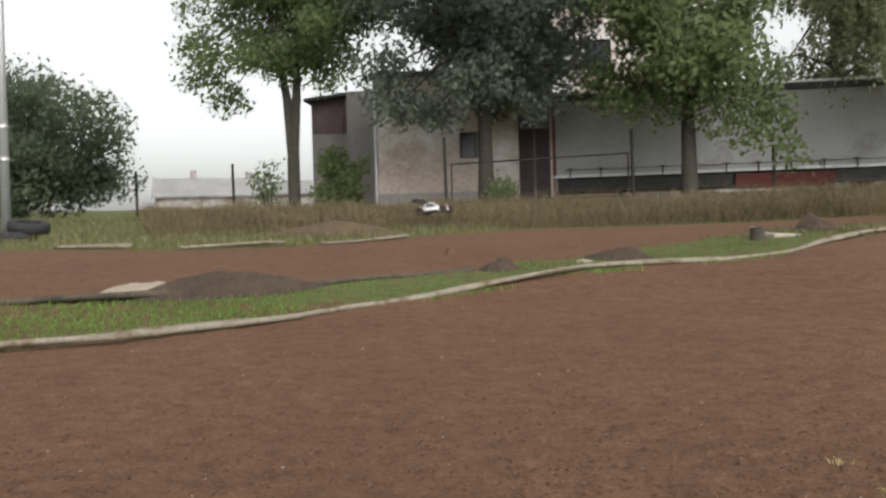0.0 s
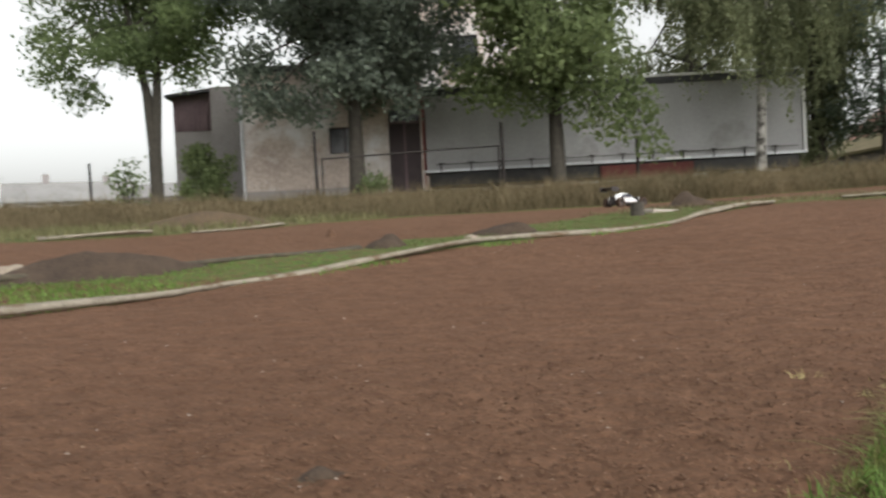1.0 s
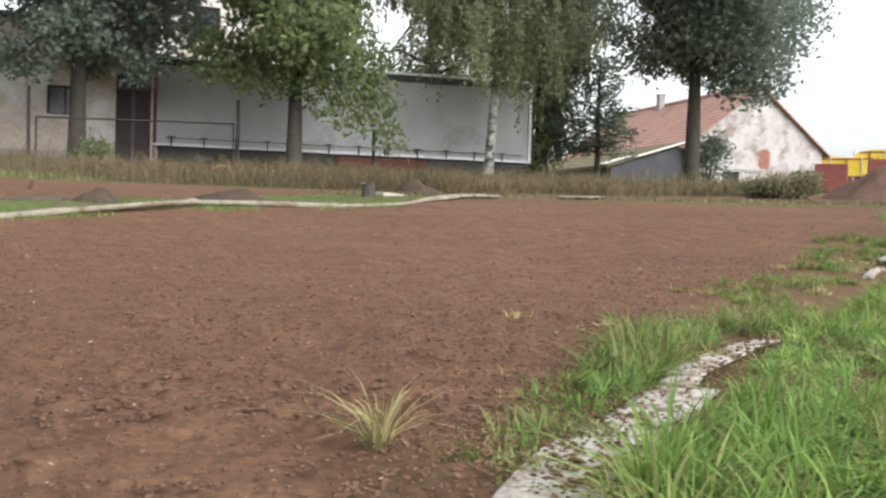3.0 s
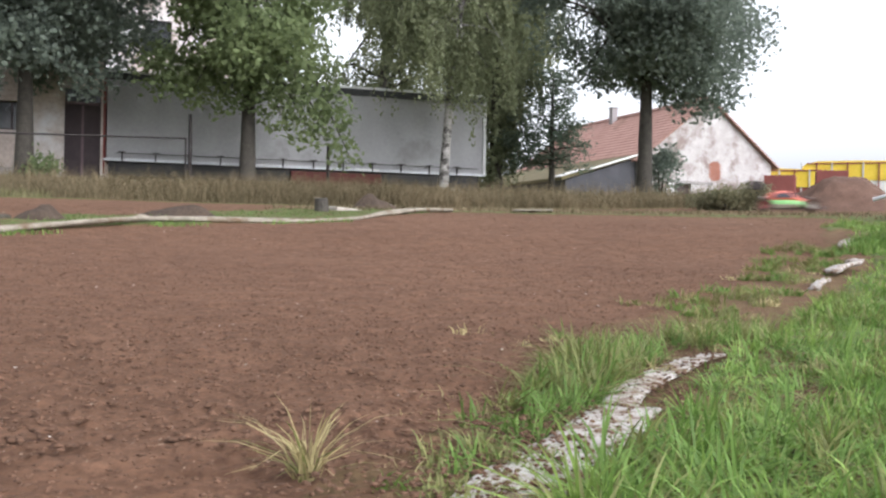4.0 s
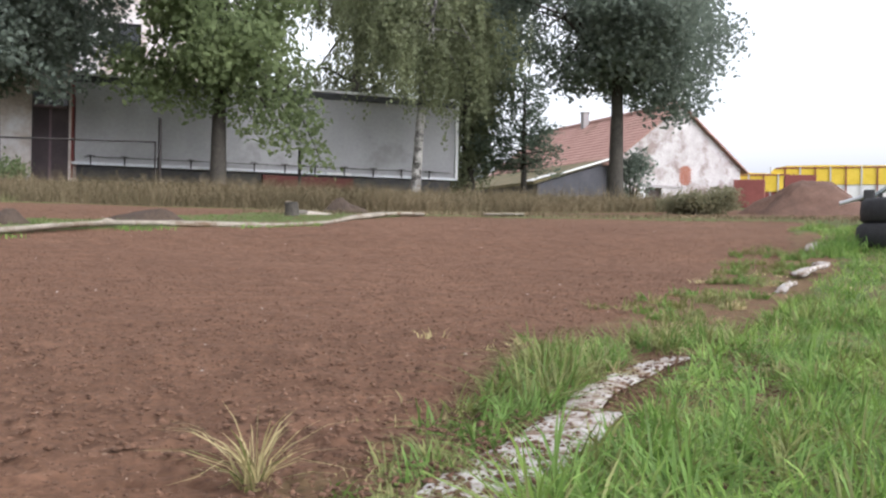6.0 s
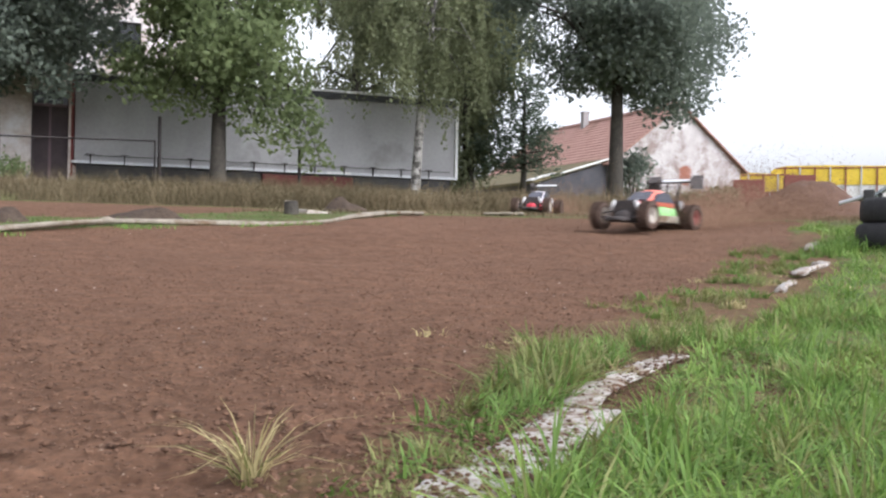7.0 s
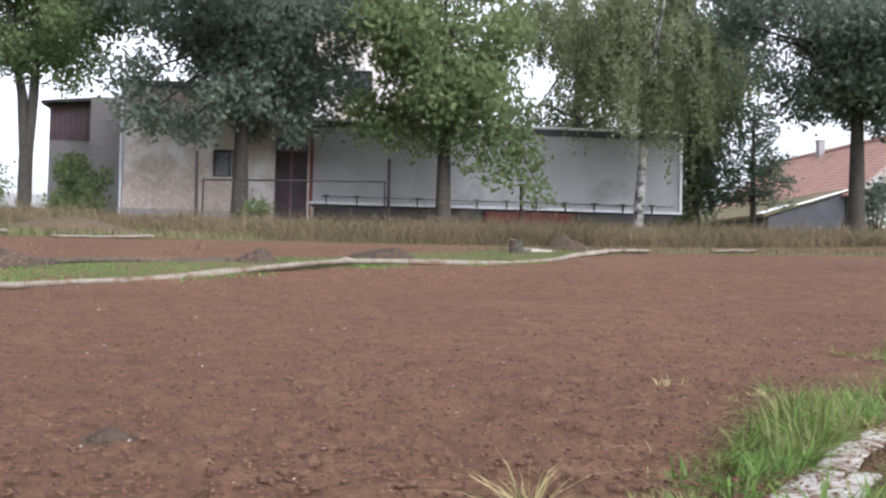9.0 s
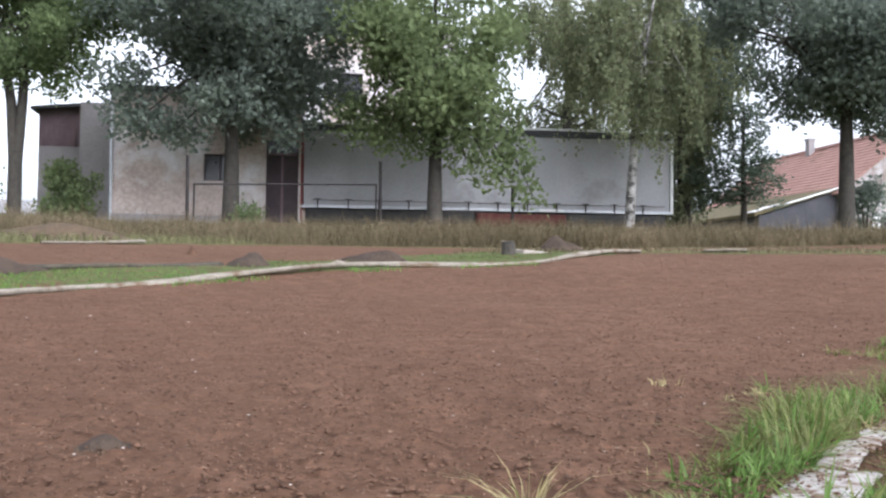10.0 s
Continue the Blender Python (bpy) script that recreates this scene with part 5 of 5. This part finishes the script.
far_house(-17.5, 88.0, 11, 6, 1.4, 2.5, 85, M_GREYROOF, "long low pale house with a grey roof")
shrub("far_spruce", -17.5, 92, 1.5, 1.5, 5.0, 1500, 0.5, M_LEAF_P, "dark spruce beyond the village roofs", 121)


# ---- model race cars ----
def loft(sections, closed=True):
    bm = bmesh.new()
    rings = [[bm.verts.new(p) for p in s] for s in sections]
    for a, b in zip(rings, rings[1:]):
        for k in range(len(a) if closed else len(a) - 1):
            bm.faces.new((a[k], a[(k + 1) % len(a)], b[(k + 1) % len(a)], b[k]))
    bm.faces.new(rings[0][::-1])
    bm.faces.new(rings[-1])
    bmesh.ops.recalc_face_normals(bm, faces=bm.faces)
    return bm


def arch(x, hw, z0, z1, top=0.7, n=9, tall=1.06):
    """A rounded cross-section of a car body: half-width, sill and crown height."""
    pts = []
    z0, z1 = 0.06 + (z0 - 0.06) * tall, 0.06 + (z1 - 0.06) * tall
    for k in range(n):
        a = math.pi * k / (n - 1)
        c, s = math.cos(a), math.sin(a)
        pts.append((x, hw * math.copysign(abs(c) ** top, c), z0 + (z1 - z0) * abs(s) ** top))
    return pts


def race_car(name, lower, upper, skirt, nose, label, rim_front, rim_rear, grown=1.17):
    ob = new(name)
    part("chassis_plate", a_box(-0.33, 0.34, -0.075, 0.075, 0.045, 0.06, 0.006), M_CHASSIS, ob)
    body = part("body_shell", loft([arch(-0.30, 0.07, 0.07, 0.15), arch(-0.22, 0.125, 0.065, 0.185), arch(-0.05, 0.140, 0.06, 0.190), arch(0.09, 0.135, 0.06, 0.180), arch(0.18, 0.100, 0.065, 0.165)]), lower, ob, smooth=True)
    part("nose", loft([arch(0.17, 0.094, 0.065, 0.158), arch(0.31, 0.060, 0.07, 0.120), arch(0.345, 0.045, 0.075, 0.105)]), nose, ob, smooth=True)
    part("roof_shell", loft([arch(-0.285, 0.055, 0.14, 0.20), arch(-0.20, 0.098, 0.155, 0.262), arch(-0.10, 0.108, 0.165, 0.292), arch(0.00, 0.106, 0.165, 0.284), arch(0.09, 0.098, 0.16, 0.225), arch(0.18, 0.082, 0.14, 0.172), arch(0.25, 0.06, 0.12, 0.145)]), upper, body, smooth=True)
    for s in (-1, 1):
        bm = bmesh.new()
        prism(bm, [(-0.19, 0.203), (0.065, 0.203), (0.02, 0.261), (-0.05, 0.278), (-0.13, 0.269)], min(s * 0.085, s * 0.1085), max(s * 0.085, s * 0.1085))
        part("side_window", bm, M_SMOKED, body, "smoked side window")
        part("skirt", a_box(-0.20, 0.14, min(s * 0.13, s * 0.152), max(s * 0.13, s * 0.152), 0.05, 0.105, 0.008), skirt, body)
    part("windscreen", loft([[(0.035, -0.075, 0.285), (0.035, 0.075, 0.285), (0.03, 0.075, 0.27), (0.03, -0.075, 0.27)], [(0.135, -0.085, 0.218), (0.135, 0.085, 0.218), (0.13, 0.085, 0.203), (0.13, -0.085, 0.203)]]), M_SMOKED, body)
    part("front_bumper", loft([arch(0.34, 0.10, 0.05, 0.085), arch(0.40, 0.085, 0.055, 0.08), arch(0.425, 0.05, 0.058, 0.075)]), M_CHASSIS, ob)
    part("shock_tower", a_box(0.262, 0.272, -0.10, 0.10, 0.08, 0.205, 0.004), M_CHASSIS, ob)
    part("shock_tower", a_box(-0.315, -0.305, -0.10, 0.10, 0.08, 0.23, 0.004), M_CHASSIS, ob)
    part("gearbox", a_box(-0.36, -0.24, -0.06, 0.06, 0.06, 0.15, 0.015), M_CHASSIS, ob)
    part("engine_head", a_box(-0.27, -0.20, -0.05, 0.05, 0.15, 0.215, 0.01), M_ALU, ob, "finned alloy engine head")
    for x in (0.28, -0.28):
        for s in (-1, 1):
            bm = bmesh.new()
            tube(bm, [(x - 0.03, s * 0.06, 0.075), (x, s * 0.185, 0.085)], [0.010, 0.009], 6)
            tube(bm, [(x + 0.03, s * 0.06, 0.075), (x, s * 0.185, 0.085)], [0.010, 0.009], 6)
            tube(bm, [(x, s * 0.06, 0.13), (x, s * 0.18, 0.115)], [0.007, 0.007], 6)
            part("suspension_arm", bm, M_CHASSIS, ob)
            bm = bmesh.new()
            xs = x + (-0.012 if x > 0 else -0.03)
            tube(bm, [(xs, s * 0.14, 0.09), (xs, s * 0.11, 0.15), (xs, s * 0.085, 0.205 if x > 0 else 0.225)], [0.008, 0.018, 0.016], 10)
            part("shock_absorber", bm, M_ALU, ob, "pale metal shock absorber", True)
            wide = 0.042 if x > 0 else 0.05
            prof = [(0.060, -wide), (0.086, -wide), (0.095, -wide * 0.7), (0.096, 0.0), (0.095, wide * 0.7), (0.086, wide), (0.060, wide)]
            bm = lathe(bmesh.new(), prof, 32)
            w = new("wheel")
            w.parent = ob
            w.location = (x, s * 0.20, 0.096)
            part("tyre", bm, M_RUBBER_MUD, w, smooth=True)
            bm = bmesh.new()
            for k in range(26):
                for o in (-0.5, 0.5):
                    a = (k + (0.5 if o > 0 else 0)) * 2 * math.pi / 26
                    g = bmesh.ops.create_cube(bm, size=1)
                    bmesh.ops.transform(bm, verts=g["verts"], matrix=Matrix.Rotation(-a, 4, 'Y') @ Matrix.Translation((0.097, o * wide, 0)) @ Matrix.Diagonal((0.012, wide * 0.8, 0.010, 1)))
            part("tread", bm, M_RUBBER_MUD, w)
            bm = lathe(bmesh.new(), [(0.008, s * wide * 0.5), (0.045, s * wide * 0.35), (0.061, s * wide * 0.95), (0.062, -s * wide * 0.95), (0.02, -s * wide * 0.2)], 24)
            part("rim", bm, rim_front if x > 0 else rim_rear, w, smooth=True)
    def bar(x, z):
        return [(x, -0.18, z), (x, 0.18, z), (x, 0.18, z - 0.008), (x, -0.18, z - 0.008)]
    wing = part("wing", loft([bar(-0.45, 0.415), bar(-0.38, 0.383), bar(-0.29, 0.377)]), M_CHASSIS, ob, "black rear wing")
    for s in (-1, 1):
        bm = bmesh.new()
        prism(bm, [(-0.47, 0.335), (-0.31, 0.325), (-0.28, 0.39), (-0.33, 0.43), (-0.465, 0.44)], min(s * 0.180, s * 0.188), max(s * 0.180, s * 0.188))
        part("endplate", bm, M_CHASSIS, wing)
        bm = bmesh.new()
        tube(bm, [(-0.30, s * 0.05, 0.16), (-0.36, s * 0.05, 0.38)], [0.008, 0.008], 6)
        part("strut", bm, M_CHASSIS, wing)
    part("wing_stripe", loft([[(-0.43, -0.13, 0.410), (-0.43, 0.13, 0.410), (-0.43, 0.13, 0.405), (-0.43, -0.13, 0.405)], [(-0.40, -0.13, 0.3965), (-0.40, 0.13, 0.3965), (-0.40, 0.13, 0.391), (-0.40, -0.13, 0.391)]]), M_CARWHITE, wing, "white stripe")
    bm = bmesh.new()
    tube(bm, [(-0.12, 0.03, 0.33), (-0.14, 0.03, 0.5)], [0.003, 0.002], 5)
    part("aerial", bm, M_CHASSIS, ob)
    # bring it to its size, and lengthen everything but the wheels
    for o in ob.children_recursive:
        if o.name.startswith("wheel"):
            o.location = (o.location.x * 1.14 * grown, o.location.y * grown, o.location.z * grown)
        else:
            o.data.transform(Matrix.Diagonal((grown if o.parent and o.parent.name.startswith("wheel") else 1.14 * grown, grown, grown, 1)))
    return tagged(ob, label, "model car", group="model race cars")


coral_buggy = race_car("model_buggy", M_GREEN, M_CORAL, M_HOSE_FAR, M_CHASSIS, "muddy model buggy with coral roof and lime sides", M_STONE, M_DULLRED)
crimson_car = race_car("model_buggy", M_CRIMSON, M_SILVER, M_OCHRE, M_CRIMSON, "muddy crimson model buggy with grey roof", M_STONE, M_RUBBER_MUD)
white_car = race_car("model_buggy", M_CARWHITE, M_CARWHITE, M_CHASSIS, M_CARWHITE, "white model buggy with dark windows and muddy wheels", M_CHASSIS, M_CHASSIS, 0.72)


def grains(name, c, size, seed, material, label):
    """Many small loose grains as one mesh."""
    r = np.random.RandomState(seed)
    n = len(c)
    s = size * r.uniform(0.3, 1.0, n) ** 1.5 * 1.7
    o = np.array([(1, 0, -0.5), (-0.5, 0.87, -0.5), (-0.5, -0.87, -0.5), (0, 0, 0.9)])
    v = c[:, None] + o[None] * (s[:, None, None] * r.uniform(0.6, 1.4, (n, 4, 1)))
    f = np.array([(0, 1, 3), (1, 2, 3), (2, 0, 3), (0, 2, 1)])
    me = raw_mesh(name, v.reshape(-1, 3), (np.arange(n)[:, None, None] * 4 + f[None]).reshape(-1, 3))
    return tagged(link_mesh(name, me, material), label, "dirt", kind="stuff")


def dirt_spray(seed, label, n, grain, length=3.0):
    """Crumbs thrown up behind a car, densest at its rear wheels."""
    r = np.random.RandomState(seed)
    back = 0.35 + length * r.uniform(0, 1, n) ** 1.4
    side = r.normal(0, 1, n) * (0.13 + 0.10 * back)
    up = np.abs(r.normal(0, 1, n)) * (0.06 + 0.10 * np.minimum(back, 1.8)) + 0.01
    return grains("dirt_spray", np.stack([-back, side, up], -1), grain, seed + 1, M_DUST, label)


def dust_puff(seed, n, rx, ry, h):
    """A drifting bank of fine dust, thickest near the ground."""
    r = np.random.RandomState(seed)
    x, y = r.normal(0, 0.5, n) * rx, r.normal(0, 0.5, n) * ry
    z = h * np.abs(r.normal(0, 0.5, n)) * (1 + 0.35 * np.sin(x * 5 / rx + seed) + 0.2 * np.sin(x * 11 / rx + 2 * seed))
    return grains("dust_cloud", np.stack([x, y, z], -1), 0.0042, seed + 1, M_DUST, "thin brown dust hanging over the track")


spray_one = dirt_spray(5, "brown dirt thrown up behind a model buggy", 40000, 0.0052)
spray_two = dirt_spray(6, "thin brown dirt thrown up behind a model buggy", 14000, 0.0048, 2.2)
# where the cars stir it up: x, y, the time it rises, thickness
DUST_BANKS = [(7.6, 8.5, 6.55, 34000), (5.9, 7.8, 6.95, 34000), (4.4, 7.3, 7.2, 32000), (2.7, 6.7, 7.38, 28000), (0.7, 5.9, 7.5, 22000), (-1.6, 5.4, 7.62, 16000)]
dust_banks = [dust_puff(60 + 3 * i, n, 1.5, 0.8, 0.50) for i, (_, _, _, n) in enumerate(DUST_BANKS)]


def on_track(t, x, y, turn, up=0.0, nose=0.0, bank=0.0):
    """A row for a car: the way it faces in degrees, its height over the ground, its nose-down tilt."""
    return (t, pose(x, y, float(land(x, y)) + 0.012 + up, bank, nose, turn))


def motions():
    walk(white_car, [
        on_track(0.0, -1.86, 16.35, -20, 0.26, -4), on_track(0.1, -1.45, 16.4, -20, 0.16, 4), on_track(0.2, -1.05, 16.4, -25, 0.04, 10),
        on_track(0.3, -0.41, 15.7, -30, 0.0, 4), on_track(0.5, 0.63, 14.7, -42), on_track(0.7, 1.65, 13.6, -30), on_track(0.9, 2.6, 13.3, -10, -0.02),
        on_track(1.0, 3.2, 14.0, 30, -0.02), on_track(1.2, 5.0, 18.4, 60), on_track(1.5, 6.4, 21.5, 68), on_track(2.5, 7.8, 25.0, 30), on_track(4.0, 8.6, 26.0, 0),
        on_track(6.0, 10.4, 26.0, -60), on_track(7.0, 11.2, 25.0, -90), on_track(7.3, 9.6, 19.4, -110), on_track(7.5, 6.7, 13.4, -85), on_track(7.6, 5.75, 11.1, -45), on_track(7.7, 5.8, 10.5, -25), on_track(7.8, 5.85, 10.3, -18),
        on_track(7.9, 5.95, 10.15, -16), on_track(8.0, 6.12, 10.05, -16), on_track(8.1, 6.65, 10.0, -18, 0.02), on_track(8.3, 8.6, 10.0, -22), on_track(8.6, 14.5, 11.6, -35), on_track(10.0, 24.0, 3.0, -45)])
    coral_rows = [
        on_track(0.0, -16.0, 9.5, 25), on_track(1.0, -9.5, 15.0, 20), on_track(1.6, -5.8, 18.6, 8, 0.0, -12), on_track(1.8, -4.3, 19.4, 2, 0.14, 8), on_track(1.9, -3.6, 19.6, 0, 0.26, 28),
        on_track(2.0, -2.9, 19.7, -5, 0.30, 48), on_track(2.1, -2.3, 19.8, -8, 0.30, 60), on_track(2.2, -1.95, 19.8, -12, 0.36, 66), on_track(2.3, -1.4, 19.8, -25, 0.26, 50),
        on_track(2.5, -0.1, 19.4, -45, 0, 10), on_track(2.7, 0.66, 18.9, -40, 0), on_track(3.0, 1.7, 18.8, -20), on_track(3.2, 2.46, 18.6, -25), on_track(3.6, 6.0, 16.4, -35), on_track(4.0, 11.0, 12.6, -40), on_track(4.3, 14.4, 8.6, -55),
        on_track(5.0, 16.0, 3.0, -120), on_track(5.8, 13.5, 3.5, -190), on_track(6.4, 9.6, 8.6, -205), on_track(6.6, 7.8, 8.9, -165),
        on_track(6.8, 6.2, 7.85, -145), on_track(7.0, 4.87, 6.95, -155), on_track(7.2, 3.8, 6.87, -156), on_track(7.3, 2.63, 6.35, -151), on_track(7.4, 0.74, 5.0, -148),
        on_track(7.5, -0.47, 4.25, -152), on_track(7.6, -1.9, 3.8, -160), on_track(7.8, -4.7, 3.0, -165), on_track(8.2, -9.5, 2.4, -170), on_track(10.0, -22.0, -1.0, -170)]
    walk(coral_buggy, coral_rows)
    # it only digs into the loam from the bend onwards
    walk(spray_one, [on_track(0.0, 16.0, 3.0, -120)] + [row for row in coral_rows if row[0] >= 5.0])
    crimson_rows = [
        on_track(0.0, 22.0, 2.0, 120), on_track(4.0, 20.0, 4.0, 130), on_track(6.0, 12.0, 9.0, 150), on_track(6.5, 9.0, 13.6, 185),
        on_track(6.8, 7.5, 13.4, 215), on_track(7.0, 6.6, 12.2, 228), on_track(7.2, 5.2, 11.0, 220), on_track(7.4, 3.25, 9.3, 217),
        on_track(7.5, 2.19, 8.3, 217), on_track(7.6, 0.88, 6.5, 219), on_track(7.7, -0.33, 5.6, 212), on_track(7.8, -1.55, 5.1, 207),
        on_track(8.0, -4.4, 4.7, 200), on_track(8.5, -10.0, 2.4, 190), on_track(10.0, -24.0, -2.0, 190)]
    walk(crimson_car, crimson_rows)
    walk(spray_two, crimson_rows)
    # the dust rises from the ground, drifts with the breeze and settles again
    for ob, (x, y, t, _) in zip(dust_banks, DUST_BANKS):
        z = float(land(x, y))
        walk(ob, [(when, pose(x + dx, y + 0.4 * dx, z + dz, 0, 0, 24)) for when, dx, dz in ((0.0, 0, -2.4), (t - 0.25, 0, -2.4), (t + 0.12, 0, -0.05), (t + 0.6, 0.2, 0.0), (t + 0.95, 0.4, -0.12), (t + 2.2, 0.9, -1.2), (10.0, 1.0, -2.4))])


motions()
